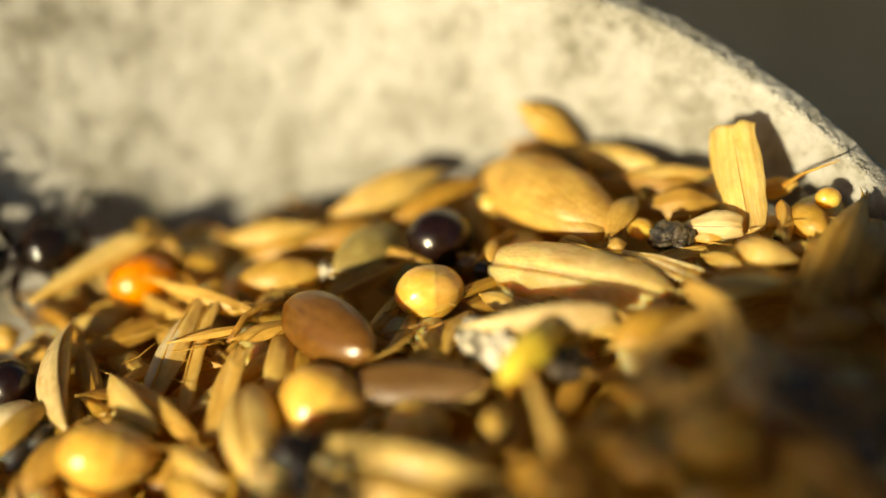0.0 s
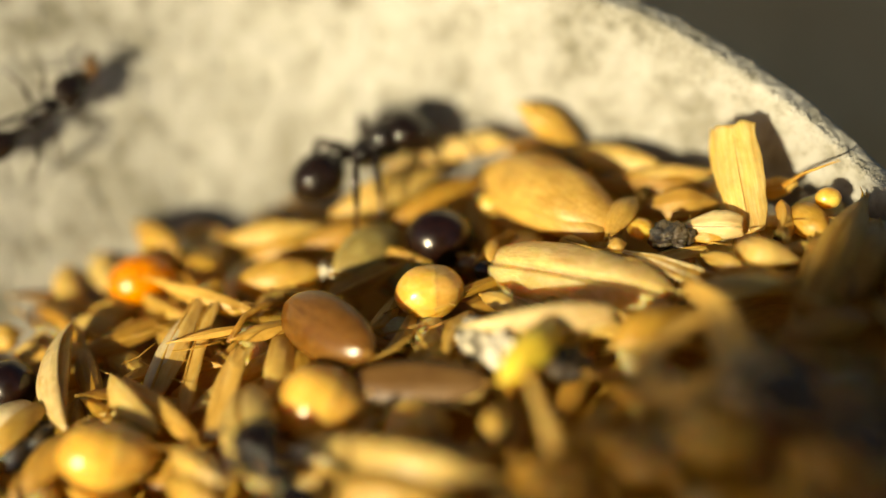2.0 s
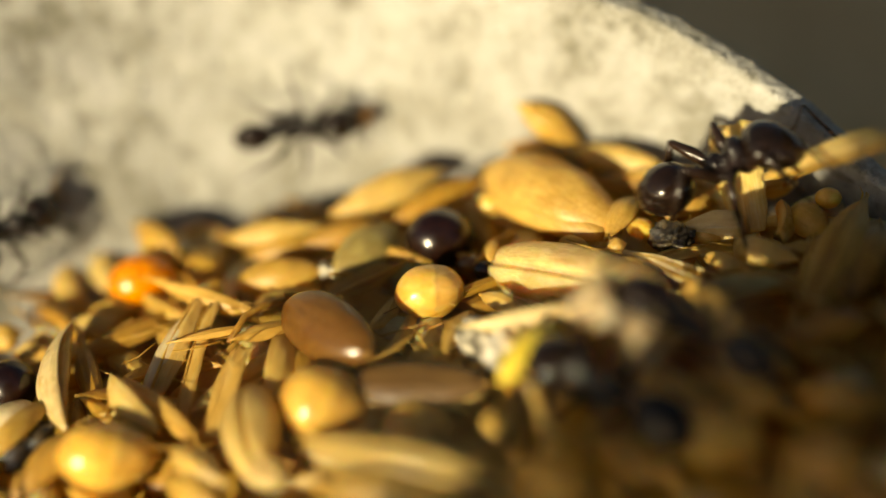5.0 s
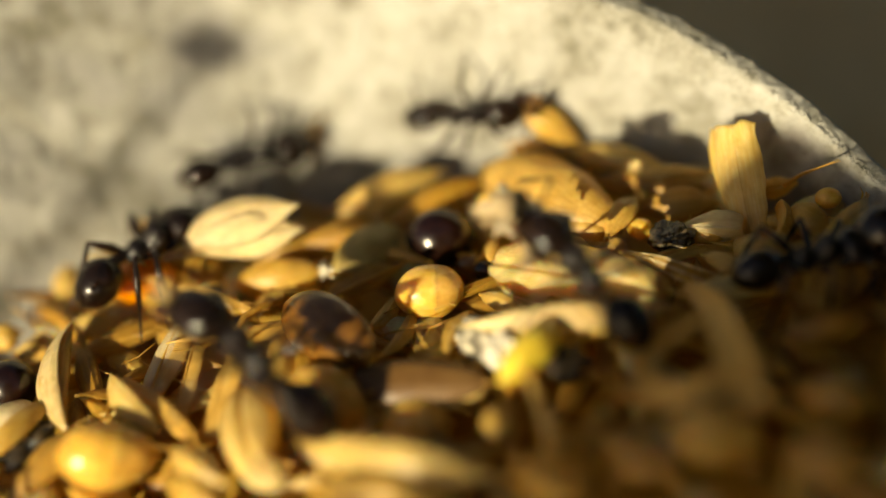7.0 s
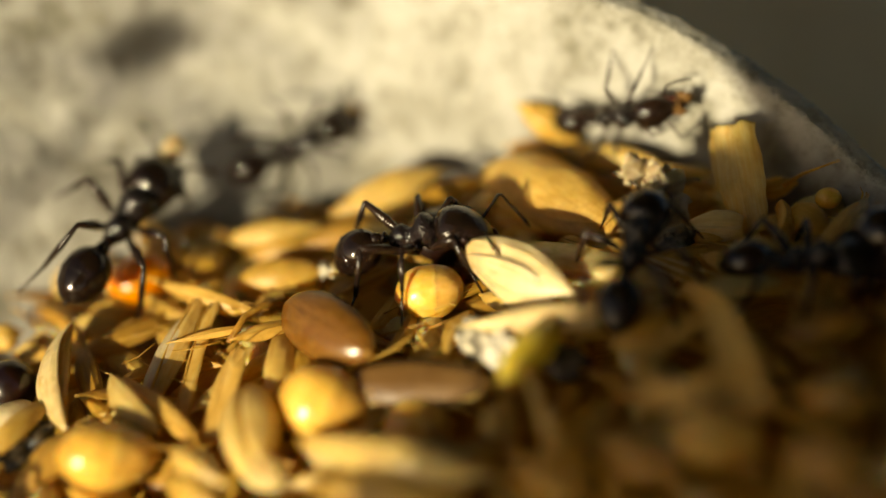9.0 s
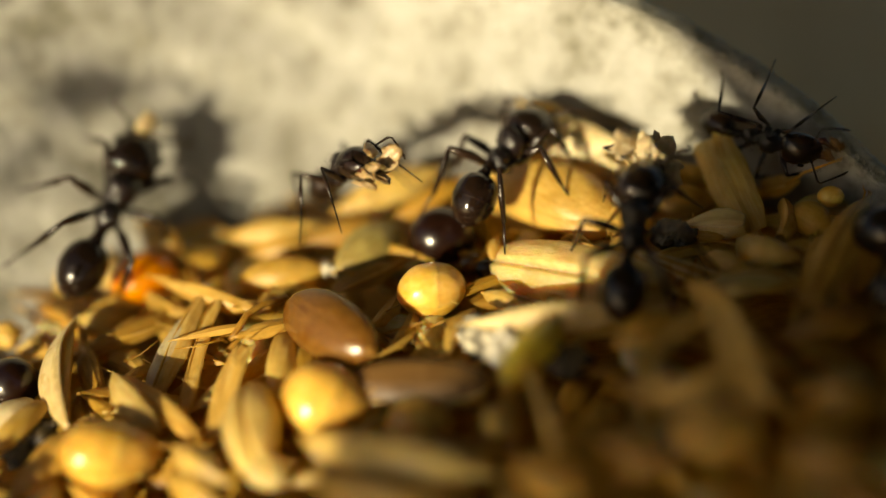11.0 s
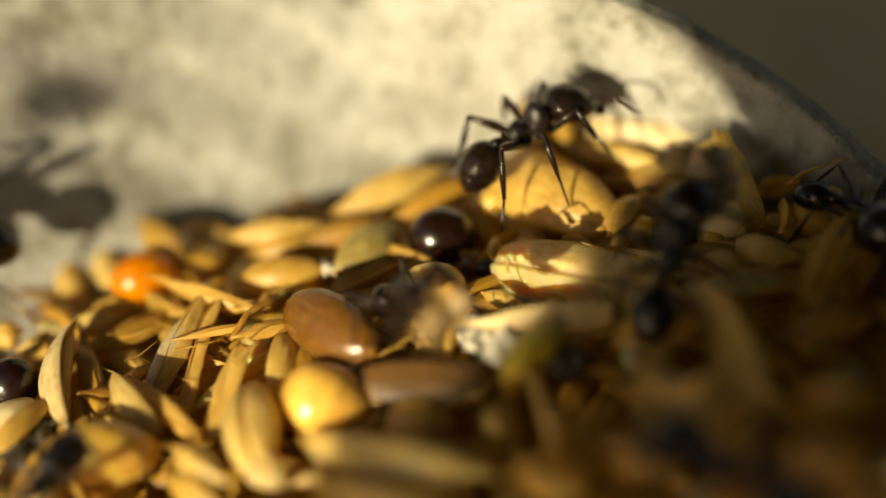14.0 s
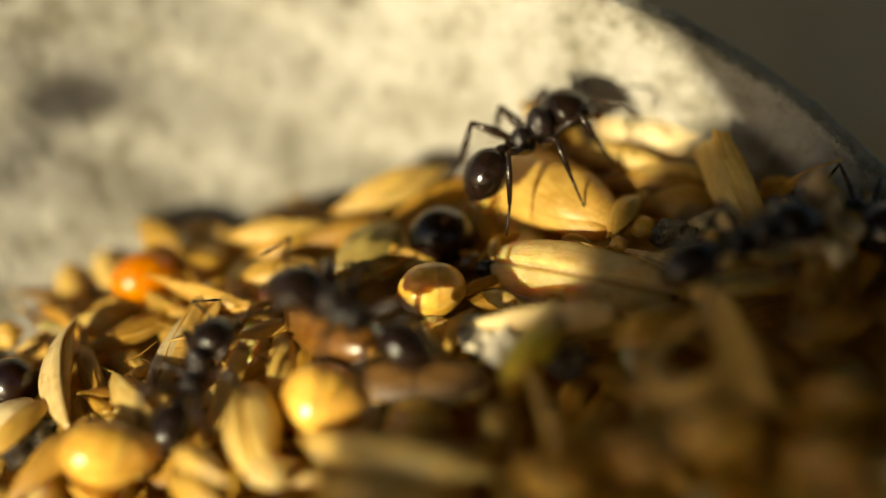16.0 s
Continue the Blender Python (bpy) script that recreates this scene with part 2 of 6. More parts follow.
def plate(length, width, nerves, nerve, cup, bend, curl, root, peak, end, fray, seed, twist=0.0, steps=30):
    """A thin blade of chaff along x: nerved, cupped, from a narrow foot to a pointed or frayed end."""
    rnd = random.Random(seed)
    off = Vector((rnd.uniform(0, 50), rnd.uniform(0, 50), rnd.uniform(0, 50)))
    cols = max(nerves * 4, 12)
    split = [noise.noise(Vector((k / cols * 4.2, 0, 0)) + off) * 1.6 + rnd.uniform(-0.15, 0.1) - 0.4 for k in range(cols + 1)]
    rings = []
    for i in range(steps + 1):
        s = i / steps
        if s < peak:
            f = root + (1 - root) * math.sin(math.pi / 2 * s / peak) ** 0.8
        else:
            f = end + (1 - end) * math.cos(math.pi / 2 * (s - peak) / (1 - peak)) ** 1.2
        f = max(f, 0.02)
        zc = bend * length * (4 * s * (1 - s) - 0.6)
        yc = curl * length * (4 * s * (1 - s) - 0.6)
        tw = twist * (s - 0.5)
        top, low = [], []
        for k in range(cols + 1):
            v = 2 * k / cols - 1
            x = (s - 0.5) * length + fray * split[k] * s ** 9
            y = width / 2 * f * v * (1 + 0.10 * noise.noise(Vector((s * 7, v, 0)) + off))
            z = -cup * width * f * v * v + nerve * width * f * abs(math.cos(math.pi * nerves * (v + 0.09 * math.sin(7 * v + off.x)) / 2)) ** 5 * (0.7 + 0.6 * noise.noise(Vector((s * 2, v * 4, 7)) + off))
            z += 0.05 * width * noise.noise(Vector((s * 3, v * 1.3, 3)) + off)
            th = 0.035 + 0.04 * (1 - v * v)
            for lst, dz in ((top, 0.0), (low, -th)):
                yy, zz = y, z + dz
                yy, zz = yy * math.cos(tw) - zz * math.sin(tw), yy * math.sin(tw) + zz * math.cos(tw)
                lst.append((x, yy + yc, zz + zc))
        rings.append(top + low[::-1])
    return loft(bmesh.new(), rings)


def tube(points, radii, segs=8):
    """A limb or fibre through the points (mm)."""
    rings = []
    pts = [Vector(p) for p in points]
    for i, p in enumerate(pts):
        d = (pts[min(i + 1, len(pts) - 1)] - pts[max(i - 1, 0)]).normalized()
        u = d.orthogonal().normalized() if abs(d.z) > 0.95 else d.cross(Vector((0, 0, 1))).normalized()
        w = d.cross(u)
        rings.append([p + (u * math.cos(2 * math.pi * k / segs) + w * math.sin(2 * math.pi * k / segs)) * radii[i] for k in range(segs)])
    return loft(bmesh.new(), rings)


def ellipsoid(cx, cy, cz, rx, ry, rz, flat=0.0, rough=0.0, seed=0, sub=3, egg=0.0):
    bm = bmesh.new()
    bmesh.ops.create_icosphere(bm, subdivisions=sub, radius=1)
    off = Vector((seed * 3.7, seed * 1.3, seed * 7.1))
    for v in bm.verts:
        c = v.co.copy()
        g = 1 + rough * noise.noise(c * 1.6 + off) + rough * 0.5 * noise.noise(c * 4 + off)
        e = 1 - egg * c.x
        v.co = Vector((cx + c.x * rx * g, cy + c.y * ry * g * e, cz + c.z * rz * g * e * (1 - flat * (c.z < 0)))) * MM
    return bm


def along(a, b, roll=0.0, up=(-0.28, -0.62, 0.73)):
    """The pose (metres) midway between a and b (mm), x from a to b, z as near up as can be, then rolled."""
    a, b = Vector(a), Vector(b)
    x = (b - a).normalized()
    y = Vector(up).cross(x).normalized()
    z = x.cross(y)
    m = Matrix((x, y, z)).transposed().to_4x4()
    return Matrix.Translation((a + b) / 2 * MM) @ m @ pose(0, 0, 0, roll)


def empty(name, m):
    ob = new(name)
    ob.empty_display_size = MM
    ob.matrix_basis = m
    return ob


# ---- the setting ----
SLOPE, FOOT = 0.184, -1.23  # the heap's surface rises towards +x
CX, CY, R0 = -1.0, -17.5, 24.3  # the dish's centre and foot radius
GROUND_Z = -10.0


def wall_radius(h, phi):
    """The inner wall's radius at the height h over the heap: steep on one side, flaring on the other."""
    t = min(max((15 - phi) / 35, 0.0), 1.0)
    return R0 + (0.08 + 0.62 * t * t * (3 - 2 * t)) * min(max(h, -6.0), 14.0)


def rim_height(phi):
    """Height of the rim over the heap, by the angle from +y towards +x (degrees)."""
    keys = ((-180, 1.5), (-110, 2.5), (-60, 8.5), (-30, 10.2), (-10, 8.4), (6, 7.2), (15.0, 6.45), (18.4, 5.95), (21.9, 5.3), (24.9, 4.6), (27.5, 4.05), (30.1, 3.48), (32.8, 2.85), (35.1, 2.3), (37.3, 1.72), (39.7, 1.05), (42.5, 0.6), (60, 0.5), (100, 0.8), (180, 1.5))
    for (p0, h0), (p1, h1) in zip(keys, keys[1:]):
        if p0 <= phi <= p1:
            s = (phi - p0) / (p1 - p0)
            return h0 + (h1 - h0) * s
    return 1.5


def build_ground():
    bm = bmesh.new()
    bmesh.ops.create_grid(bm, x_segments=80, y_segments=80, size=1.0)
    for v in bm.verts:
        # finer towards the middle, wide outside
        x, y = v.co.x, v.co.y
        v.co = Vector((x * abs(x) * abs(x) * 8.0, y * abs(y) * abs(y) * 8.0, GROUND_Z * MM))
        v.co.z += 2.0 * MM * noise.noise(v.co * 40)
    ob = part("ground", bm, SOIL, None)
    tagged(ob, "pale brown bare soil lying in shade around the dish", "soil", kind="structure")


def build_grit(dish):
    """Sand grains standing out of the worn crest of the rim, and a few on the wall below it."""
    rnd = random.Random(77)
    ico = bmesh.new()
    bmesh.ops.create_icosphere(ico, subdivisions=1, radius=1)
    vs = [v.co.copy() for v in ico.verts]
    fs = [[v.index for v in f.verts] for f in ico.faces]
    ico.free()
    verts, faces = [], []
    for n in range(5000):
        p = rnd.uniform(4, 44)
        a = radians(p)
        hr = rim_height(p)
        d = rnd.gauss(0, 0.10)
        if n % 5 == 0:
            d = -rnd.uniform(0.2, 2.5)
        h = hr + min(d, 0.0)
        lift = max(d, 0.0)
        r = wall_radius(h, p) + lift * 1.6 + 0.08
        z = SLOPE * (CX + R0 * math.sin(a)) + FOOT + h + (0.02 if d > -0.2 else 0.0)
        c = Vector((CX + r * math.sin(a), CY + r * math.cos(a), z))
        k = rnd.choice((0.03, 0.045, 0.06, 0.10)) * rnd.uniform(0.7, 1.3) * (1.0 if d > -0.2 else 0.6)
        m = Euler((rnd.uniform(0, 6), rnd.uniform(0, 6), rnd.uniform(0, 6))).to_matrix()
        base = len(verts)
        sx, sy, sz = (k * rnd.uniform(0.7, 1.4) for _ in range(3))
        verts.extend((c + m @ Vector((v.x * sx, v.y * sy, v.z * sz))) * MM for v in vs)
        faces.extend([base + i for i in f] for f in fs)
    me = bpy.data.meshes.new("grit")
    me.from_pydata(verts, [], faces)
    me.materials.append(CONCRETE)
    ob = new("grit", me)
    ob.parent = dish
    ob["label"] = "pale sand grains on the worn rim"


def build_dish():
    """A cast concrete dish with a crumbling rim: inner wall, rim and outer wall in one skin."""
    bm = bmesh.new()
    loops = []
    phis = [-180 + i * 3 for i in range(41)] + [-58.0 + i * 0.2 for i in range(544)] + [51.0 + i * 3 for i in range(43)]
    for p in phis:
        a = radians(p)
        hr = rim_height(p)
        xb, yb = CX + R0 * math.sin(a), CY + R0 * math.cos(a)
        zb = SLOPE * xb + FOOT
        out = Vector((math.sin(a), math.cos(a), 0))
        col = []
        rim = Vector((CX, CY, 0)) + out * wall_radius(hr, p) + Vector((0, 0, zb + hr))
        steps = 60
        for k in range(steps + 1):
            h = -5.0 + (hr + 5.0) * (k / steps)
            q = Vector((CX, CY, 0)) + out * wall_radius(h, p) + Vector((0, 0, zb + h))
            nrm = Vector((-out.x * 0.9, -out.y * 0.9, 0.43))
            d = 0.08 * noise.noise(q * 0.55) + 0.06 * noise.noise(q * 1.6) + 0.05 * noise.noise(q * 4.2)
            pit = noise.noise(q * 1.1 + Vector((9, 4, 2)))
            d -= 0.35 * max(0.0, pit - 0.42)
            col.append(q + nrm * d)
        # the rim: a worn lip, rounded outwards, then the outside
        for ro, dz in ((0.03, 0.03), (0.07, 0.05), (0.11, 0.065), (0.16, 0.08), (0.22, 0.095), (0.29, 0.11), (0.37, 0.125), (0.46, 0.14), (0.56, 0.15), (0.66, 0.15), (0.77, 0.12), (0.88, 0.03), (1.0, -0.15), (1.12, -0.45), (1.3, -1.0), (1.5, -1.8)):
            q = rim + out * ro + Vector((0, 0, dz))
            j = Vector((noise.noise(q * 3.1), noise.noise(q * 3.1 + Vector((7, 1, 3))), noise.noise(q * 2.7 + Vector((2, 8, 5)))))
            j += Vector((0, 0, 0.9 * noise.noise(q * 7.5)))
            crumble = 0.075 if ro < 0.4 else 0.06
            col.append(q + j * crumble + Vector((0, 0, 0.7 * crumble * noise.noise(q * 13.0))))
        for ro, z in ((1.9, -5.0), (1.5, -7.5), (0.0, GROUND_Z - 2.5)):
            q = rim + out * ro
            col.append(Vector((q.x, q.y, min(z, rim.z - 4))))
        loops.append([bm.verts.new(q * MM) for q in col])
    n = len(loops)
    for i in range(n):
        a, b = loops[i], loops[(i + 1) % n]
        for k in range(len(a) - 1):
            bm.faces.new((a[k], a[k + 1], b[k + 1], b[k]))
    bmesh.ops.recalc_face_normals(bm, faces=bm.faces)
    dish = part("concrete_dish", bm, CONCRETE, None)
    build_grit(dish)
    tagged(dish, "pale weathered concrete dish with a rough crumbling rim, holding grain", "dish")


def scatter_husks(count, seed, low, high, size):
    """Husk poses strewn over the heap inside the dish."""
    rnd = random.Random(seed)
    out = []
    while len(out) < count:
        x, y = rnd.uniform(*size[0]), rnd.uniform(*size[1])
        if math.hypot(x - CX, y - CY) > R0 - 0.3:
            continue
        z = SLOPE * x + FOOT - rnd.uniform(low, high)
        out.append((x, y, z, rnd.uniform(-28, 28), rnd.uniform(-22, 22) - 12, rnd.uniform(0, 360), rnd.random()))
    return out


def build_heap():
    """The grain heap's bed: a sheet of dust and thousands of joined husk scraps under the single grains."""
    bm = bmesh.new()
    rings = []
    for i in range(26):
        r = 0.3 + (R0 + 0.5) * i / 25
        rings.append([])
        for k in range(72):
            a = 2 * math.pi * k / 72
            x, y = CX + r * math.cos(a), CY + r * math.sin(a)
            z = SLOPE * x + FOOT - 1.5 + 0.5 * noise.noise(Vector((x, y, 0)) * 0.5)
            rings[-1].append((x, y, z))
    loft(bm, rings, close=False)
    heap = tagged(part("grain_heap", bm, HUSK, None), "loose heap of husks, chaff and dust filling the dish", "grain heap", kind="stuff")
    protos = []
    for i in range(4):
        b = spindle(3.6 + 0.4 * i, 1.0 + 0.1 * i, 0.8, bend=0.05, ribs=6, rib=0.06, seed=40 + i, segs=10, steps=8, sharp=0.8)
        protos.append(([v.co.copy() for v in b.verts], [[v.index for v in f.verts] for f in b.faces]))
        b.free()
    verts, faces = [], []
    for x, y, z, rx, ry, rz, q in scatter_husks(1500, 5, 0.9, 1.9, ((-26, 20), (-24, 7))):
        m = pose(x * MM, y * MM, z * MM, rx, ry, rz)
        vs, fs = protos[int(q * 4)]
        base = len(verts)
        verts.extend(m @ v for v in vs)
        faces.extend([base + i for i in f] for f in fs)
    me = bpy.data.meshes.new("husk_scraps")
    me.from_pydata(verts, [], faces)
    me.polygons.foreach_set("use_smooth", [True] * len(me.polygons))
    me.materials.append(HUSK)
    scraps = new("husk_scraps", me)
    tagged(scraps, "golden brown husk scraps bedded in the grain heap", "chaff", kind="stuff")


# ---- grains ----
COUNT = [0]


def next_seed():
    COUNT[0] += 1
    return COUNT[0]


LOOSE = "loose grains on the heap"


def husk(a, b, w, t=0.0, mat=HUSK, roll=0.0, bend=0.06, curl=0.0, ribs=7, rib=0.07, sharp=0.92, skew=1.0, inner=True, label="dry golden grain husk with lengthwise ribs lying on the heap", awn=0.0, name="grain_husk", cat="husk", blunt=0.0):
    """A ribbed husk from a to b (mm), w wide: outer scale, inner scale and an awn where it has one."""
    s = next_seed()
    L = (Vector(b) - Vector(a)).length
    t = t or w * 0.62
    root = empty(name, along(a, b, roll))
    tagged(root, label, cat, LOOSE)
    rnd = random.Random(s)
    if inner and ribs:
        turn = rnd.choice((-1, 1)) * rnd.uniform(35, 75)
        part("lemma", shell(L, w * 1.06, t * 1.14, bend, sharp, skew, ribs - 2, rib * 1.2, curl, s, rnd.uniform(190, 240), turn, blunt=blunt), mat, root)
        o = part("palea", spindle(L * 0.93, w * 0.92, t * 0.96, bend, sharp * 0.95, skew, 5, 0.05, curl, 0.06, s + 500, 30, 20, blunt=blunt, leafy=True), CREAM if mat is not BROWN else HUSK, root)
        o.matrix_basis = pose(-0.02 * L * MM, 0, 0)
    else:
        part("lemma", spindle(L, w * 1.04, t * 1.1, bend, sharp, skew, ribs, rib, curl, 0.09, s, 42, 28, blunt=blunt, leafy=ribs > 0, twist=rnd.uniform(-0.5, 0.5)), mat, root)
        if inner:
            o = part("palea", spindle(L * 0.88, w * 0.62, t * 0.62, bend, sharp, skew, 4, 0.05, curl, 0.08, s + 500, 20, 18, leafy=True), CREAM if mat is not BROWN else HUSK, root)
            o.matrix_basis = pose(-0.03 * L * MM, w * 0.25 * MM, t * 0.06 * MM, 10, 0, 3)
    part("stalk_stub", tube([(-L * 0.46, 0, -0.6 * bend * L), (-L * 0.5 - 0.12, 0.02, -0.6 * bend * L - 0.05)], [w * 0.13, w * 0.09]), HUSK, root)
    if awn:
        part("awn", tube([(L * 0.44, 0, -0.45 * bend * L), (L * 0.5 + awn * 0.5, 0.02 * L, -0.6 * bend * L + 0.05 * awn), (L * 0.5 + awn, 0.05 * L, -0.6 * bend * L + 0.18 * awn)], [0.06, 0.035, 0.01]), mat, root)
    return root


def kernel(a, b, w, t=0.0, mat=KERNEL, roll=0.0, bend=0.03, sharp=0.55, skew=1.0, groove=True, crease=0.16, line=0.1, label="pale hulled grain kernel with a creased belly"):
    """A hulled kernel: smooth, blunt, with a crease and a germ tip."""
    s = next_seed()
    L = (Vector(b) - Vector(a)).length
    t = t or w * 0.8
    root = empty("kernel", along(a, b, roll))
    tagged(root, label, "kernel", LOOSE)
    bm = spindle(L, w, t, bend, sharp, skew, 0, 0, 0, 0.05, s, 128 if groove else 48, 36)
    if groove:
        for v in bm.verts:
            y = v.co.y / MM
            if v.co.z > 0:
                v.co.z -= crease * t * MM * math.exp(-((y - line * w) / (0.045 * w)) ** 2)
    part("body", bm, mat, root)
    part("germ", spindle(L * 0.14, w * 0.26, t * 0.26, seed=s, segs=12, steps=8), mat, root).matrix_basis = pose(L * 0.43 * MM, 0, (-0.5 * bend * L) * MM)
    return root


def round_seed(c, rx, ry, rz, mat, name, label, cat="seed", tilt=(0, 0, 0), seam=True, egg=0.0):
    """A millet-like seed: a round body with a seam line and an eye."""
    s = next_seed()
    root = empty(name, pose(c[0] * MM, c[1] * MM, c[2] * MM, *tilt))
    tagged(root, label, cat, LOOSE)
    part("body", ellipsoid(0, 0, 0, rx, ry, rz, 0, 0.03, s, 4, egg), mat, root)
    if seam:
        # the outer glume wraps the seed and ends in a curved lip, the narrow one lies beside it
        for name, scale, inside in (
            ("outer_glume", 1.022, lambda x, y, z: z > -0.50 + 0.30 * x * x and x < 0.12 + 0.16 * z),
            ("inner_glume", 1.010, lambda x, y, z: z > -0.56 + 0.20 * x * x and x > 0.06 + 0.16 * z),
        ):
            bm = ellipsoid(0, 0, 0, rx * scale, ry * scale, rz * scale, 0, 0.03, s, 5, egg)
            gone = [f for f in bm.faces if (lambda c: not inside(c.x / MM / rx, c.y / MM / ry, c.z / MM / rz))(f.calc_center_median())]
            bmesh.ops.delete(bm, geom=gone, context="FACES")
            part(name, bm, mat if name == "outer_glume" else GLUME, root)
    part("eye", ellipsoid(rx * 0.97, 0, 0, rx * 0.07, ry * 0.14, rz * 0.14, sub=2), BROWN if mat is not BLACKRED else BLACKRED, root)
    return root


def flat_seed(a, b, w, t, mat=FLAX, roll=0.0, margin=False, label="glossy brown flat linseed lying on husks"):
    s = next_seed()
    L = (Vector(b) - Vector(a)).length
    root = empty("flat_seed", along(a, b, roll))
    tagged(root, label, "seed", LOOSE)
    bm = ellipsoid(0, 0, 0, L / 2, w / 2, t / 2, 0, 0.03, s, 5, 0.07)
    for v in bm.verts:
        y, z = v.co.y / MM, v.co.z / MM
        if z > 0:
            v.co.z -= 0.03 * MM * math.exp(-((y - 0.12 * w) / 0.06) ** 2)
    part("body", bm, mat, root)
    if margin:
        arc = [radians(-165 + 15 * k) for k in range(11)]
        part("margin", tube([(L * 0.5 * math.cos(q), w * 0.5 * math.sin(q), -0.06) for q in arc], [0.05 + 0.10 * math.sin(math.pi * k / 10) for k in range(11)], 8), CREAM, root, "pale worn margin")
    part("rim_edge", spindle(L * 0.12, w * 0.12, t * 0.3, seed=s, segs=10, steps=8), BROWN, root).matrix_basis = pose(L * 0.48 * MM, 0, 0)
    return root


def pebble(c, rx, ry, rz, mat, label, tilt=(0, 0, 0)):
    s = next_seed()
    bm = ellipsoid(0, 0, 0, rx, ry, rz, 0.1, 0.35, s, 5)
    for v in bm.verts:
        v.co *= 1 + 0.10 * noise.noise(v.co / MM * 3.2) + 0.05 * noise.noise(v.co / MM * 8)
    ob = part("pebble", bm, mat, None)
    ob.matrix_basis = pose(c[0] * MM, c[1] * MM, c[2] * MM, *tilt)
    tagged(ob, label, "pebble", LOOSE)


def fibre(pts, r0, r1, mat=HUSK, label="thin dry awn fibre sticking out of the chaff"):
    n = len(pts)
    c = Vector(pts[0])
    bm = tube([Vector(p) - c for p in pts], [r0 + (r1 - r0) * i / (n - 1) for i in range(n)], 8)
    ob = part("chaff_fibre", bm, mat, None)
    ob.matrix_basis = Matrix.Translation(c * MM)
    tagged(ob, label, "chaff", "loose chaff on the heap")


def blade(a, b, w, mat=HUSK, roll=0.0, nerves=5, nerve=0.05, cup=0.18, bend=0.04, curl=0.0, root=0.35, peak=0.4, end=0.0, fray=0.0, twist=0.0, rib=1.0, label="thin translucent blade of dry chaff with fine nerves"):
    """A single blade of chaff or split straw, with its midrib."""
    s = next_seed()
    L = (Vector(b) - Vector(a)).length
    thing = empty("chaff_husk", along(a, b, roll))
    tagged(thing, label, "chaff", "loose chaff on the heap")
    part("blade", plate(L, w, nerves, nerve, cup, bend, curl, root, peak, end, fray, s, twist), mat, thing)
    mid = [((k / 8 - 0.5) * L * 0.96, curl * L * (k / 2 * (1 - k / 8) - 0.6), bend * L * (k / 2 * (1 - k / 8) - 0.6) + nerve * w * 0.7) for k in range(9)]
    part("midrib", tube(mid, [rib * (0.03 + 0.02 * w * (1 - k / 8)) for k in range(9)], 6), mat, thing)
    return thing


def ribbon(pts, widths, thick=0.14, mat=STRAW, label="curled strip of dry straw"):
    """A curled strip of dry straw through the points (mm), smoothed, with turned edges."""
    P = [Vector(p) for p in pts]
    path, wide = [], []
    for i in range(len(P) - 1):
        p0, p1, p2, p3 = P[max(i - 1, 0)], P[i], P[i + 1], P[min(i + 2, len(P) - 1)]
        for k in range(6):
            t = k / 6
            path.append(0.5 * (2 * p1 + (p2 - p0) * t + (2 * p0 - 5 * p1 + 4 * p2 - p3) * t * t + (3 * p1 - p0 - 3 * p2 + p3) * t ** 3))
            wide.append(widths[i] + (widths[i + 1] - widths[i]) * t)
    path.append(P[-1])
    wide.append(widths[-1])
    c = path[0].copy()
    rings = []
    for i, p in enumerate(path):
        d = (path[min(i + 1, len(path) - 1)] - path[max(i - 1, 0)]).normalized()
        y = Vector((-0.28, -0.62, 0.73)).cross(d).normalized()
        z = d.cross(y)
        ring = []
        for k in range(20):
            a = 2 * math.pi * k / 20
            v = math.cos(a)
            ring.append(p - c + y * v * wide[i] / 2 + z * (math.sin(a) * thick + 0.22 * wide[i] * v * v + 0.03 * math.cos(9 * v)))
        rings.append(ring)
    ob = empty("straw_strip", Matrix.Translation(c * MM))
    tagged(ob, label, "straw", LOOSE)
    part("strip", loft(bmesh.new(), rings), mat, ob)
    part("midrib", tube([p - c + Vector((-0.28, -0.62, 0.73)) * thick for p in path], [0.06] * len(path), 6), mat, ob)


def sheath(a, b, w, mat=CREAM, roll=0.0, strips=4, spread=0.12, label="split straw sheath of parallel ribbed strips", curl=0.0, flare=1.0, blade=0.16):
    """A piece of straw: several ribbed strips side by side, with a ragged end."""
    s = next_seed()
    rnd = random.Random(s)
    L = (Vector(b) - Vector(a)).length
    root = empty("straw_sheath", along(a, b, roll))
    tagged(root, label, "straw", LOOSE)
    for i in range(strips):
        k = (i + 0.5) / strips - 0.5
        l = L * rnd.uniform(0.78, 1.0)
        ob = part("strip", spindle(l, w / strips * rnd.uniform(1.6, 2.3), w * 0.15, 0.02, blade * rnd.uniform(0.8, 1.3), flare * rnd.uniform(0.9, 1.1), 9, 0.22, curl + rnd.uniform(-0.02, 0.02), 0.12, s * 10 + i, 36, 26, leafy=True, twist=rnd.uniform(-0.6, 0.6)), mat, root)
        ob.matrix_basis = pose((L - l) * -0.5 * MM, k * w * 0.86 * MM, -abs(k) * w * 0.35 * MM, -k * 60, 0, k * 57 * spread)
    return root


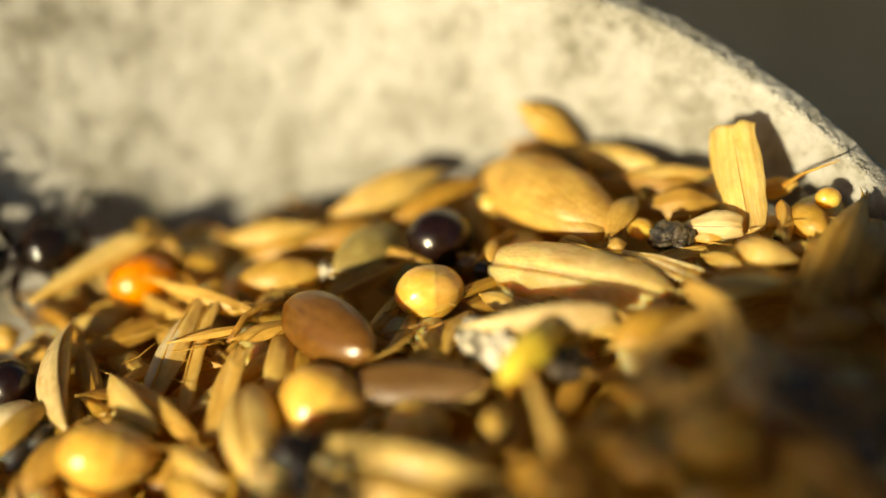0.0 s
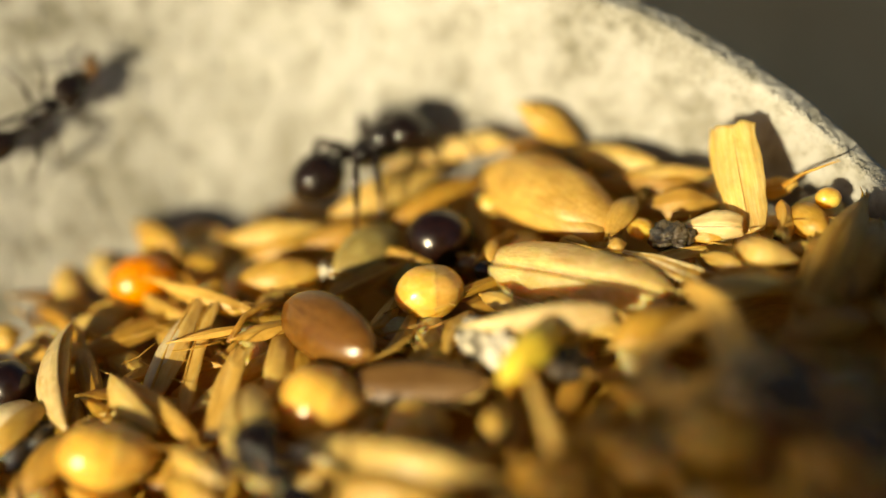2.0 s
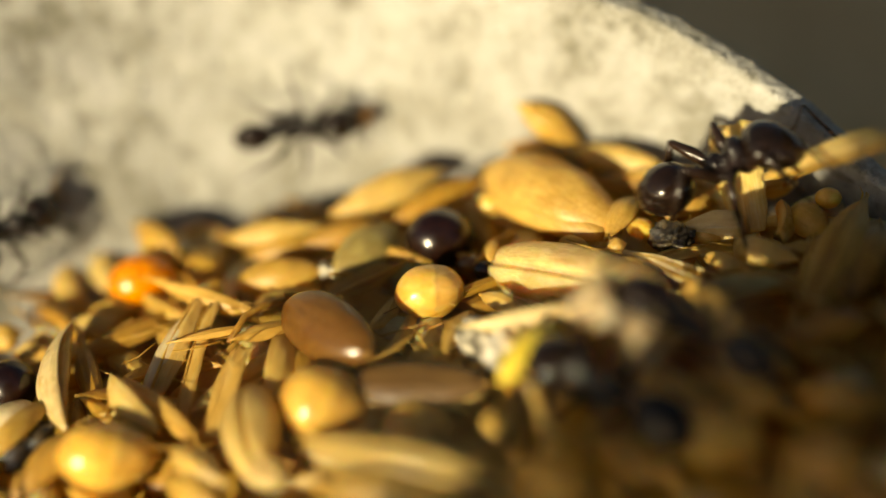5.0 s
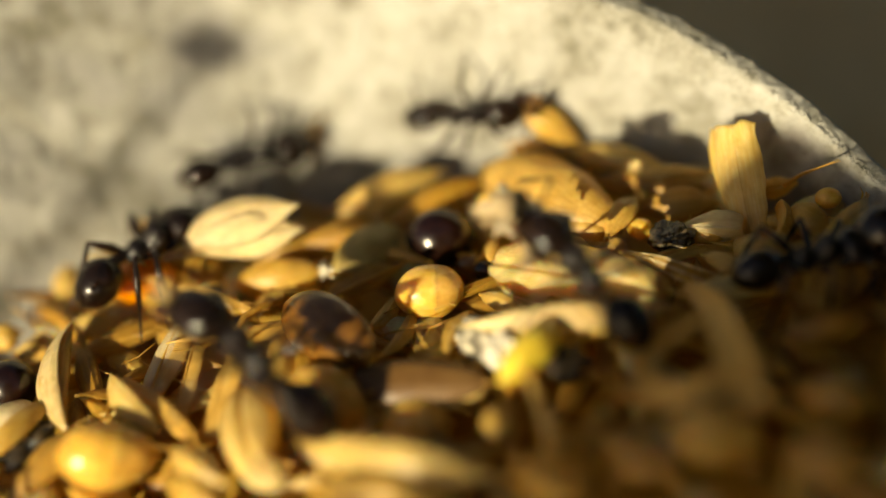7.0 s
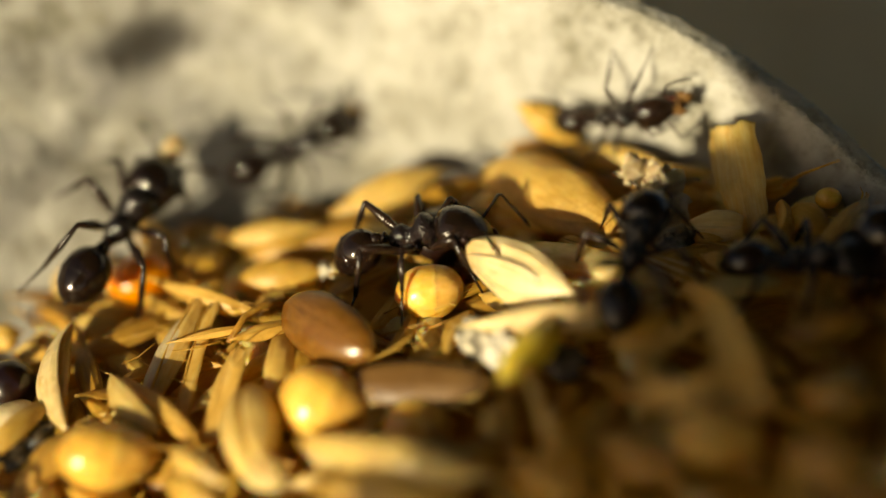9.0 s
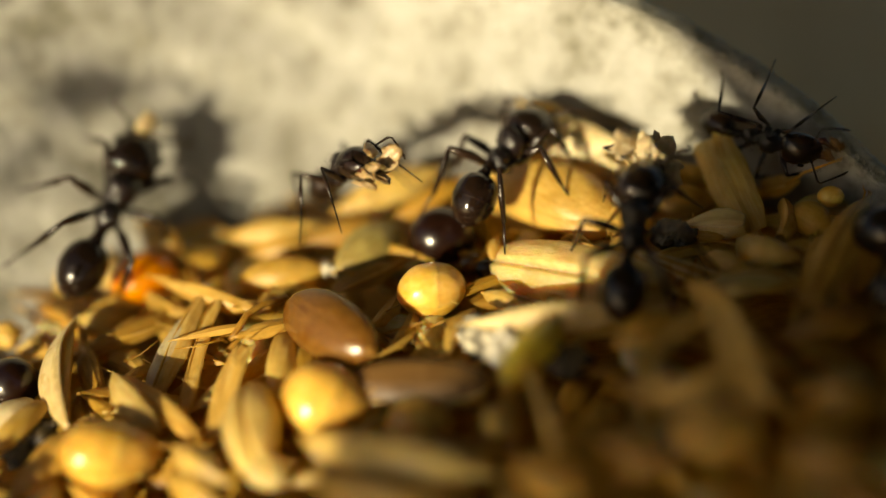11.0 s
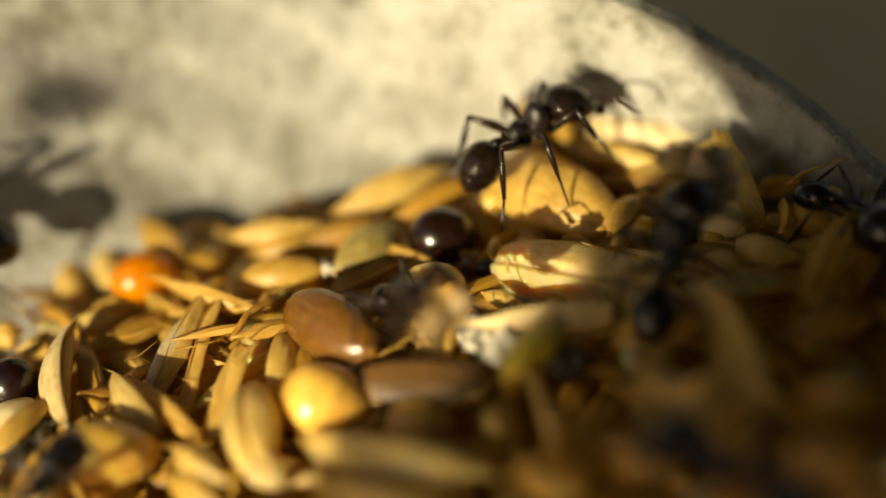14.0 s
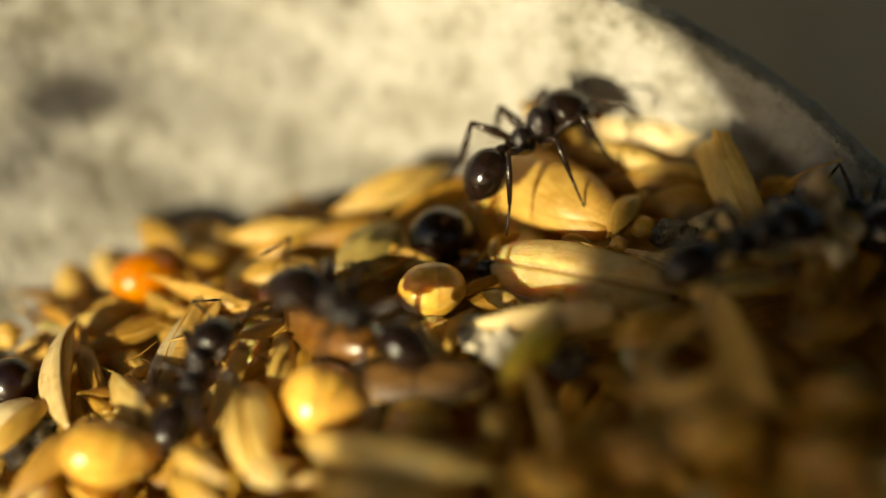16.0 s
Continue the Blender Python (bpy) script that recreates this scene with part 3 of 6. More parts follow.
def crumb(m, size, name, label, mat=CRUMB):
    """A ragged clump of bran flakes."""
    s = next_seed()
    rnd = random.Random(s)
    root = empty(name, m)
    tagged(root, label, "crumb")
    for i in range(7):
        o = part("flake", ellipsoid(0, 0, 0, size * rnd.uniform(0.25, 0.42), size * rnd.uniform(0.18, 0.3), size * rnd.uniform(0.05, 0.10), 0, 0.8, s * 9 + i, 3), mat, root)
        o.matrix_basis = pose(*(rnd.uniform(-0.4, 0.4) * size * MM for _ in range(3)), rnd.uniform(0, 180), rnd.uniform(-60, 60), rnd.uniform(0, 360))
    return root


# ---- ants ----
LEG_ROOTS = ((0.54, 0.30, -0.28), (0.08, 0.33, -0.34), (-0.34, 0.32, -0.32))
LEG_AIMS = (48, -8, -58)
LEG_SIZE = (1.0, 1.08, 1.38)


def leg_mesh(parent, side, i, stout=1.0):
    """One leg: thigh, shin and foot, kneed upwards; its root is the origin."""
    k = LEG_SIZE[i]
    y = side
    hip = (0, 0, 0)
    knee = (0, y * 1.12 * k, 0.72 * k)
    ankle = (0, y * 1.58 * k, -0.50 * k)
    toe = (0, y * 2.05 * k, -1.55)
    mid = [(h + n) / 2 for h, n in zip(hip, knee)]
    leg = part("leg", tube([hip, (0, y * 0.12, -0.06), mid, knee], [r * stout for r in (0.12, 0.10, 0.165, 0.085)], 10), LIMB, parent)
    part("coxa", ellipsoid(0, -y * 0.06, 0.02, 0.15, 0.17, 0.2, sub=2), LIMB, leg)
    part("tibia", tube([knee, [(a + b) / 2 for a, b in zip(knee, ankle)], ankle], [r * stout for r in (0.07, 0.11, 0.07)], 8), LIMB, leg)
    part("tarsus", tube([ankle, [(a * 2 + b) / 3 for a, b in zip(ankle, toe)], [(a + b * 2) / 3 for a, b in zip(ankle, toe)], toe], [r * stout for r in (0.05, 0.044, 0.038, 0.026)], 7), LIMB, leg)
    for n in range(5):
        s = 0.15 + n * 0.17
        p = Vector(ankle).lerp(Vector(toe), s)
        part("bristle", tube([p, p + Vector((0.05, y * 0.06, -0.10))], [0.010, 0.004], 4), LIMB, leg)
    return leg


def leg_pose(i, side, swing=0.0, lift=0.0):
    x, y, z = LEG_ROOTS[i]
    return pose(x * MM, side * y * MM, z * MM, side * lift, 0, side * (LEG_AIMS[i] + swing) * -1)


def hairs(centre, radii, count, size):
    """Short stiff hairs standing off a body, in one mesh."""
    rnd = random.Random(count * 7 + int(size * 100))
    bm = bmesh.new()
    for _ in range(count):
        d = Vector((rnd.gauss(0, 1), rnd.gauss(0, 1), abs(rnd.gauss(0, 1)) - 0.2)).normalized()
        p = Vector(centre) + Vector((d.x * radii[0], d.y * radii[1], d.z * radii[2]))
        q = p + d * size * rnd.uniform(0.6, 1.2) + Vector((-0.06, 0, 0))
        u = d.orthogonal().normalized() * 0.009
        w = d.cross(u)
        base = [bm.verts.new((p + u * math.cos(a) + w * math.sin(a)) * MM) for a in (0, 2.1, 4.2)]
        tip = bm.verts.new(q * MM)
        for i in range(3):
            bm.faces.new((base[i], base[(i + 1) % 3], tip))
    return bm


def build_ant(label, scale=1.0, gaster_droop=-35.0, turn=0.0, nod=0.0, girth=1.0):
    """A harvester ant, x forwards, z up; its origin is the middle of the mesosoma."""
    ant = empty("ant", pose(0, 0, 0))
    tagged(ant, label, "ant", "ants in the dish")
    # mesosoma: humped front, sloping back
    prof = ((-0.88, 0.13, 0.15, -0.14), (-0.78, 0.27, 0.28, -0.10), (-0.60, 0.35, 0.40, -0.02), (-0.37, 0.36, 0.42, 0.0), (-0.15, 0.30, 0.32, -0.04), (-0.03, 0.33, 0.35, 0.0), (0.13, 0.44, 0.52, 0.11), (0.35, 0.51, 0.60, 0.18), (0.58, 0.48, 0.52, 0.15), (0.78, 0.31, 0.33, 0.07), (0.92, 0.17, 0.19, 0.02))
    rings = []
    for x, w, h, zc in prof:
        rings.append([(x, w * math.cos(2 * math.pi * k / 20), zc + h * math.sin(2 * math.pi * k / 20)) for k in range(20)])
    bm = loft(bmesh.new(), rings)
    bmesh.ops.subdivide_edges(bm, edges=bm.edges, cuts=1, use_grid_fill=True, smooth=1.0)
    for v in bm.verts:
        v.co *= 1 + 0.06 * noise.noise(v.co / MM * 5) + 0.03 * noise.noise(v.co / MM * 13)
    part("mesosoma", bm, RUGOSE, ant).matrix_basis = Matrix.Diagonal((1, girth ** 0.7, girth ** 0.7, 1))
    # waist of two knots
    part("petiole", tube([(-0.84, 0, -0.14), (-0.92, 0, -0.1), (-1.02, 0, 0.04), (-1.12, 0, -0.08), (-1.18, 0, -0.12)], [0.10, 0.11, 0.21, 0.12, 0.10], 14), SHELL, ant)
    part("postpetiole", tube([(-1.15, 0, -0.12), (-1.25, 0, -0.03), (-1.36, 0, -0.02), (-1.48, 0, -0.10)], [0.11, 0.22, 0.24, 0.14], 14), SHELL, ant)
    # gaster of overlapping plates
    g = part("gaster", ellipsoid(-0.84, 0, 0, 0.93, 0.72, 0.70, 0, 0.0, 1, 4, -0.10), GLOSS, ant)
    g.matrix_basis = pose(-1.38 * MM, 0, -0.08 * MM, 0, gaster_droop, turn) @ Matrix.Diagonal((0.5 + girth / 2, girth, girth, 1))
    for n, (x, r) in enumerate(((-0.92, 0.722), (-1.34, 0.580))):
        ringm = []
        for xx, rr in ((x + 0.05, r - 0.012), (x, r + 0.002), (x - 0.02, r - 0.02)):
            ringm.append([(xx, rr * 1.03 * math.cos(2 * math.pi * k / 32), rr * 0.975 * math.sin(2 * math.pi * k / 32)) for k in range(32)])
        part("plate_edge", loft(bmesh.new(), ringm, close=False), GLOSS, g)
    part("sting_tip", ellipsoid(-1.72, 0, -0.05, 0.12, 0.10, 0.09, sub=2), LIMB, g)
    # head: broad, square behind, with jaws, eyes and feelers
    bm = ellipsoid(0, 0, 0, 1.02, 0.74, 0.62, 0.0, 0.0, 1, 4)
    for v in bm.verts:
        c = v.co / MM
        q = max(0.0, -c.x / 0.86)
        v.co.y *= 1 + 0.16 * q
        v.co.x *= 1 - 0.16 * q * (1 - (c.y / 0.85) ** 2)
        v.co.z *= 1 - 0.22 * max(0.0, c.x / 0.92)
        v.co *= 1 + 0.02 * noise.noise(c * 5)
    head = part("head", bm, SHELL, ant)
    head.matrix_basis = pose(1.60 * MM, 0, 0.08 * MM, 0, 18 + nod, 0) @ Matrix.Scale(1.04 * girth ** 0.8, 4)
    part("neck", tube([(-0.86, 0, 0.0), (-0.66, 0, 0)], [0.16, 0.20], 12), SHELL, head)
    for side in (1, -1):
        part("mandible", tube([(0.80, side * 0.36, -0.12), (1.03, side * 0.38, -0.16), (1.22, side * 0.20, -0.20), (1.27, side * 0.03, -0.20)], [0.14, 0.17, 0.10, 0.03], 10), JAW, head)
        part("compound_eye", ellipsoid(0.10, side * 0.76, 0.18, 0.15, 0.07, 0.12, sub=2), GLOSS, head)
        part("antenna", tube([(0.52, side * 0.28, 0.30), (0.72, side * 0.75, 0.52), (0.90, side * 1.25, 0.62), (1.02, side * 1.36, 0.58), (1.45, side * 1.28, 0.30), (1.95, side * 1.12, 0.05), (2.15, side * 1.02, -0.06)], [0.05, 0.045, 0.055, 0.04, 0.045, 0.06, 0.03], 8), LIMB, head)
    for host, centre, radii, count, size in ((ant, (0.05, 0, 0.1), (0.74, 0.44, 0.5), 34, 0.2), (head, (0, 0, 0), (0.80, 0.80, 0.58), 34, 0.16), (g, (-0.98, 0, 0), (0.76, 0.69, 0.66), 40, 0.2)):
        part("bristles", hairs(centre, radii, count, size), LIMB, host)
    legs = []
    for i in range(3):
        for side in (1, -1):
            lg = leg_mesh(ant, side, i, girth ** 1.6)
            lg.matrix_basis = leg_pose(i, side)
            legs.append((lg, i, side))
    ant.scale = (scale,) * 3
    return ant, legs


def stride(legs, rows):
    """Swing the legs in two tripods while the ant goes, and rest them while it stands."""
    for n, (lg, i, side) in enumerate(legs):
        out = []
        steps = 80
        phase = math.pi * ((i + (side > 0)) % 2)
        for k in range(steps + 1):
            t = 16.0 * k / steps
            speed = 0.0
            for (t0, m0), (t1, m1) in zip(rows, rows[1:]):
                if t0 <= t <= t1:
                    speed = (m1.translation - m0.translation).length / MM / max(t1 - t0, 1e-3)
                    break
            amp = min(1.0, speed / 4.0)
            w = 2 * math.pi * 1.6 * t + phase
            out.append((t, leg_pose(i, side, 20 * amp * math.sin(w), 14 * amp * max(0.0, math.cos(w)))))
        walk(lg, out)


def carried(thing, rows, offset):
    """Move a load with its bearer."""
    walk(thing, [(t, m @ offset) for t, m in rows])


def build_shade_plant(rims, label):
    """An added, unseen plant between dish and sun; it leans slowly and its shade creeps over the grain."""
    side = Vector((0, 0, 1)).cross(SUN_WAY).normalized()
    top = SUN_WAY.cross(side)
    far = SUN_WAY * 118.0

    def spot(a, b):
        return far + side * a + top * b

    foot = Vector((spot(22, 0).x, spot(22, 0).y, GROUND_Z))
    root = empty("weed", Matrix.Translation(foot * MM))
    tagged(root, label, "plant")
    for rim in rims:
        # a leaf: a closed outline with a thickness
        bm = bmesh.new()
        f = bm.faces.new([bm.verts.new((spot(a, b) - foot) * MM) for a, b in rim])
        ex = bmesh.ops.extrude_face_region(bm, geom=[f])
        for v in ex["geom"]:
            if isinstance(v, bmesh.types.BMVert):
                v.co += SUN_WAY * 0.3 * MM
        bmesh.ops.triangulate(bm, faces=bm.faces)
        part("leaf", bm, LEAF, root)
        mid = sum((Vector(p) for p in rim), Vector((0, 0))) / len(rim)
        part("stem", tube([(0, 0, 0), spot(22, mid.y * 0.5) - foot, spot(mid.x, mid.y) - foot], [1.0, 0.8, 0.4], 10), LEAF, root)
    return root


def build_sky_blocker():
    """Added, unseen leaves on stems outside the dish; they swing in over the near edge and take away part of the sky.
    """
    root = empty("dock_plant", Matrix.Translation(Vector((36, -40, GROUND_Z)) * MM))
    tagged(root, "unseen broad green leaves, added beside the dish to block sky light", "plant")
    part("stem", tube([(0, 0, 0), (-1, 1, 8), (-4, 2.5, 13)], [1.2, 1.0, 0.7], 10), LEAF, root)
    leaf = part("leaf", plate(36, 27, 7, 0.01, 0.06, 0.04, 0.0, 0.2, 0.45, 0.0, 0.0, 71), LEAF, root)
    leaf.matrix_basis = along((-3, 2.5, 13), (-37, 8, 22), 12)
    leaf = part("leaf", plate(30, 22, 7, 0.01, 0.06, 0.04, 0.0, 0.2, 0.45, 0.0, 0.0, 72), LEAF, root)
    leaf.matrix_basis = along((-3, 3, 13), (-13, 30, 21), -10)
    for a, b, w, k in (((-3, 6, 12), (-6, 38, 26), 24, 73), ((-1, 4, 13), (2, 44, 34), 26, 74)):
        part("stem", tube([(-1, 1, 8), (a[0] * 0.7, a[1] * 0.7, 11), a], [0.9, 0.8, 0.6], 8), LEAF, root)
        leaf = part("leaf", plate(36, w, 7, 0.01, 0.06, 0.04, 0.0, 0.2, 0.45, 0.0, 0.0, k), LEAF, root)
        leaf.matrix_basis = along(a, b, 62)
    return root


def build_tall_sky_blocker():
    """A second added, unseen sky blocker further out, whose broad leaf droops over the shaded edge of the dish."""
    root = empty("dock_plant", Matrix.Translation(Vector((44, -24, GROUND_Z)) * MM))
    tagged(root, "unseen tall green leaf, added over the dish to block sky light", "plant")
    part("stem", tube([(0, 0, 0), (2, 0, 20), (5, 8.4, 36)], [1.3, 1.1, 0.7], 10), LEAF, root)
    leaf = part("leaf", plate(88, 56, 9, 0.01, 0.04, 0.03, 0.0, 0.7, 0.5, 0.6, 0.0, 81), LEAF, root)
    leaf.matrix_basis = along((6, 8, 37), (-70, 50, 40), 0, (0, 0, 1))
    return root


def build_blot_caster():
    """An added, unseen stalk between the dish and the sun; its nodding head throws one soft blot of shade on the wall.
    """
    side = Vector((0, 0, 1)).cross(SUN_WAY).normalized()
    top = SUN_WAY.cross(side)
    away = Vector((SUN_WAY.x, SUN_WAY.y, 0)).normalized()
    tip = SUN_WAY * 118.0 + side * -15.6 + top * 0.8
    foot = Vector((tip.x, tip.y, GROUND_Z)) + away * 40.0 - side * 5.0
    root = empty("plantain", Matrix.Translation(foot * MM))
    tagged(root, "unseen green stalk, its nodding oval head added to shade the wall", "plant")
    up = tip - foot
    part("stalk", tube([(0, 0, 0), up * 0.35 + Vector((0, 0, 9)), up * 0.75 + Vector((0, 0, 7)), up], [0.4, 0.3, 0.22, 0.2], 8), LEAF, root)
    part("seed_head", ellipsoid(0, 0, 0, 1.2, 1.2, 1.0, 0, 0.25, 4, 3), LEAF, root).matrix_basis = Matrix.Translation(up * MM)
    return root


# outlines of the added shade casters, drawn to fit the shadow's edge
HIGH_SHADE = ((2.0, 8.4), (3.8, 7.6), (5.3, 6.2), (6.6, 4.8), (9.0, 4.0), (20, 3.0), (60, 2.5), (100, 10), (125, 50), (110, 100), (70, 120), (34, 95), (16, 60), (7, 28), (3, 14))
MID_SHADE = ((6.1, 5.1), (5.45, 3.9), (4.9, 2.7), (5.4, 2.0), (5.9, 1.2), (5.5, 0.5), (5.0, -0.5), (9, -1.2), (20, -1.6), (36, -1), (38, 3), (30, 3.6), (15, 4.1), (9.5, 4.5))
LOW_SHADE = ((7.0, 2.2), (5.8, 1.0), (5.2, 0.2), (4.5, -0.8), (3.6, -1.7), (2.9, -2.2), (20, -2.3), (36, -2), (30, 1), (15, 2.5))
# narrow leaflets below it, gaps thinning the shade: where each begins, and its height
SHADE_STRIPS = [
    ((a, b - 0.68), (a + 0.7, b), (32, b), (32, b - 1.41), (a + 0.7, b - 1.41))
    for a, b in ((1.75, -2.35), (0.9, -3.85), (-0.9, -5.35), (-1.9, -6.85), (-1.0, -8.35), (1.5, -9.85))
]


def build_wall_dimmer():
    """An added, unseen tuft of narrow blades nearer the sun; they thin the light on the far wall as they sway in."""
    side = Vector((0, 0, 1)).cross(SUN_WAY).normalized()
    top = SUN_WAY.cross(side)
    far = SUN_WAY * 235.0
    base = far + side * -34.0
    foot = Vector((base.x, base.y, GROUND_Z))
    root = empty("grass_tuft", Matrix.Translation(foot * MM))
    tagged(root, "unseen tuft of thin green blades, added to dim the far wall", "grass")
    rnd = random.Random(21)
    for i in range(5):
        b = -3.0 + i * 3.1 + rnd.uniform(-0.4, 0.4)
        tip = far + side * (-5.5 + rnd.uniform(-2.5, 2.0)) + top * (b - 1.5) - foot
        mid = far + side * -18.0 + top * (b + 2.5) - foot
        low = Vector((rnd.uniform(-2, 2), rnd.uniform(-2, 2), 0))
        elbow = far + side * -30.0 + top * (b - 6) - foot
        part("blade", tube([low, elbow, mid, tip], [0.7, 0.6, 0.45, 0.2], 6), LEAF, root)
    return root



build_ground()
build_dish()
build_heap()
# unseen plants, added to shade the dish and hide part of the sky
low_caster = build_shade_plant([LOW_SHADE], "unseen green leaf near the soil, added to cast shade")
leaflet_caster = build_shade_plant(SHADE_STRIPS, "unseen row of narrow green leaflets, added to cast broken shade")
mid_caster = build_shade_plant([MID_SHADE], "unseen broad level green leaf beside the dish, added to cast shade")
high_caster = build_shade_plant([HIGH_SHADE], "unseen broad raised green leaf beside the dish, added to cast shade")
grass_tuft = build_wall_dimmer()
plantain = build_blot_caster()
dock_plant = build_sky_blocker()
tall_sky_blocker = build_tall_sky_blocker()

# ---- the grains and chaff, one by one ----
husk((-13.05, -6.14, -2.92), (-13.43, -1.03, -2.28), 1.39, mat=PALE, roll=-20, bend=0.06, curl=0.10)
husk((-13.13, -1.18, -3.24), (-11.56, -5.48, -2.95), 0.83, mat=BROWN, bend=0.08)
blade((-9.93, -0.49, -2.55), (-13.48, -2.59, -3.10), 1.01, mat=BROWN, roll=10, cup=0.35, root=0.6, peak=0.35, bend=0.08)
husk((-9.57, -6.80, -2.18), (-11.53, -4.17, -2.03), 1.07, mat=CREAM, roll=-15, bend=0.10, sharp=0.6, ribs=5)
blade((-8.34, -7.23, -2.15), (-11.07, -4.38, -2.15), 0.88, mat=STRAW, roll=-20, cup=0.3, root=0.5, peak=0.5, end=0.3)
husk((-13.70, -4.98, -2.75), (-15.18, -7.23, -3.02), 0.85, mat=HUSK, roll=0, sharp=0.4, ribs=5, rib=0.04, inner=False, label="smooth golden husk at the edge of the heap")
husk((-14.14, -4.60, -3.13), (-15.83, -5.88, -3.44), 1.15, mat=PALE, roll=10, sharp=0.5, ribs=5, rib=0.04, inner=False, label="smooth pale husk at the edge of the heap")
pebble((-13.89, -5.99, -3.69), 1.25, 0.95, 0.7, STONE_WET, "wet black pebble glinting between the grains", (-30, 0, 35))
round_seed((-10.97, -7.62, -2.44), 1.63, 1.02, 1.07, MILLET, "millet_seed", "large shiny golden millet seed lying on the heap", "seed", (-35, 12, 12), True, 0.15)
husk((-14.35, -8.56, -3.56), (-11.33, -5.42, -3.01), 1.25, mat=BROWN, bend=0.1)
husk((-8.97, -7.50, -2.27), (-6.79, -9.51, -1.87), 1.20, mat=CREAM, roll=15)
husk((-9.05, -8.57, -2.59), (-6.83, -10.24, -2.18), 1.08, mat=HUSK)
kernel((-6.61, -4.97, -1.84), (-6.04, -9.15, -1.73), 2.07, mat=CREAM, roll=10, label="pale plump grain kernel standing among husks")
kernel((-6.70, -7.83, -2.06), (-5.08, -9.56, -1.76), 1.27, mat=KERNEL)
husk((-5.48, -2.66, -1.54), (-5.68, -5.85, -1.58), 1.05, mat=CREAM, roll=-20, bend=0.08, curl=0.06, sharp=0.5, ribs=5, rib=0.04, inner=False)
husk((-5.02, -2.82, -1.70), (-4.71, -5.59, -1.70), 1.0, mat=HUSK, roll=10, sharp=0.5, ribs=5, rib=0.04, inner=False)
round_seed((-3.93, -6.09, -1.69), 1.54, 1.27, 1.33, MILLET, "millet_seed", "big yellow millet seed close to the edge of the shade", "seed", (-30, 10, -10), True, 0.1)
flat_seed((-5.44, -1.95, -1.01), (-2.40, -5.09, -0.25), 2.3, 1.6, roll=0)
flat_seed((-3.27, -5.54, -1.22), (1.49, -6.37, -0.35), 1.6, 0.75, mat=DULL, roll=-12, margin=True, label="dull brown flat linseed half in shade")
round_seed((-0.83, -7.08, -1.62), 1.16, 0.86, 0.91, MILLET, "millet_seed", "small ochre millet seed bedded in chaff", "seed", (-30, 0, 10), True, 0)
husk((-4.68, -8.28, -1.18), (1.82, -10.92, 0.02), 1.34, mat=CREAM, roll=10, bend=0.06, label="long pale cream husk lying near the front")
husk((-4.20, -10.25, -1.19), (0.62, -11.36, -0.30), 1.07, mat=CREAM, label="long pale cream husk lying near the front")
round_seed((-0.47, -1.75, -0.50), 1.20, 0.91, 0.96, MILLET, "millet_seed", "glossy yellow millet seed with a pale seam", "seed", (-35, -6, 12), True, 0)
round_seed((-0.10, 1.49, -0.74), 1.27, 1.05, 1.11, BLACKRED, "black_seed", "shiny blackish red round seed behind the millet", "seed", (-35, 0, 0), False, 0)
kernel((-3.90, 0.10, -1.44), (-1.71, 2.50, -1.04), 1.73, mat=GREENISH, groove=False, label="dull olive seed with a dark pointed end")
pebble((-4.32, 0.63, -1.52), 0.18, 0.24, 0.29, STONE_GREY, "tiny speckled black and white grit", (-30, 0, 0))
pebble((-3.96, 0.43, -1.45), 0.20, 0.22, 0.25, STONE_GREY, "tiny speckled black and white grit", (-30, 0, 0))
kernel((-7.54, 0.56, -2.11), (-4.43, 0.65, -1.54), 1.36, mat=HUSK, groove=False, label="smooth golden grain kernel")
round_seed((-11.17, 1.51, -2.78), 1.26, 0.96, 1.01, ORANGE, "orange_seed", "bright orange round seed lying against the wall", "seed", (-35, 0, 20), False, 0)
blade((-6.95, -1.62, -1.80), (-10.98, 0.61, -1.88), 0.85, mat=STRAW, roll=-35, cup=0.35, bend=0.07, root=0.5, peak=0.35, nerves=4, label="curled golden husk blade with a thin tip")
fibre([(-11.03, 0.62, -1.89), (-10.54, 0.45, -1.80), (-9.88, 0.22, -1.68)], 0.03, 0.1, HUSK)
husk((-10.21, -4.53, -2.76), (-8.74, -0.74, -1.94), 0.95, mat=PALE, roll=-15, bend=0.05, sharp=0.5, ribs=5, rib=0.04, inner=False, label="pale golden straw husk standing among the chaff")
blade((-9.02, -5.74, -2.49), (-8.30, -0.81, -1.61), 0.88, mat=STRAW, roll=-28, root=0.75, peak=0.3, end=0.7, fray=0.4, cup=0.25, nerves=3, nerve=0.02, label="split golden straw blade standing among husks")
blade((-7.87, -7.03, -2.23), (-7.05, -3.42, -1.28), 1.22, mat=STRAW, roll=-24, root=0.85, peak=0.3, end=0.85, fray=0.2, cup=0.16, nerves=5, nerve=0.018, label="flat golden straw blade with a frayed fuzzy end")
blade((-10.05, -4.61, -2.47), (-8.86, -0.68, -1.64), 1.19, mat=STRAW, roll=-20, root=0.6, peak=0.4, end=0.5, cup=0.3, nerves=4)
blade((-7.03, -2.66, -1.32), (-9.64, -3.00, -1.75), 0.34, mat=STRAW, roll=5, cup=0.2, root=0.6, peak=0.3, nerves=3, nerve=0.02)
blade((-5.39, -2.70, -1.12), (-7.33, -3.44, -1.18), 0.62, mat=STRAW, roll=5, cup=0.25, root=0.6, peak=0.4, nerves=4, nerve=0.02)
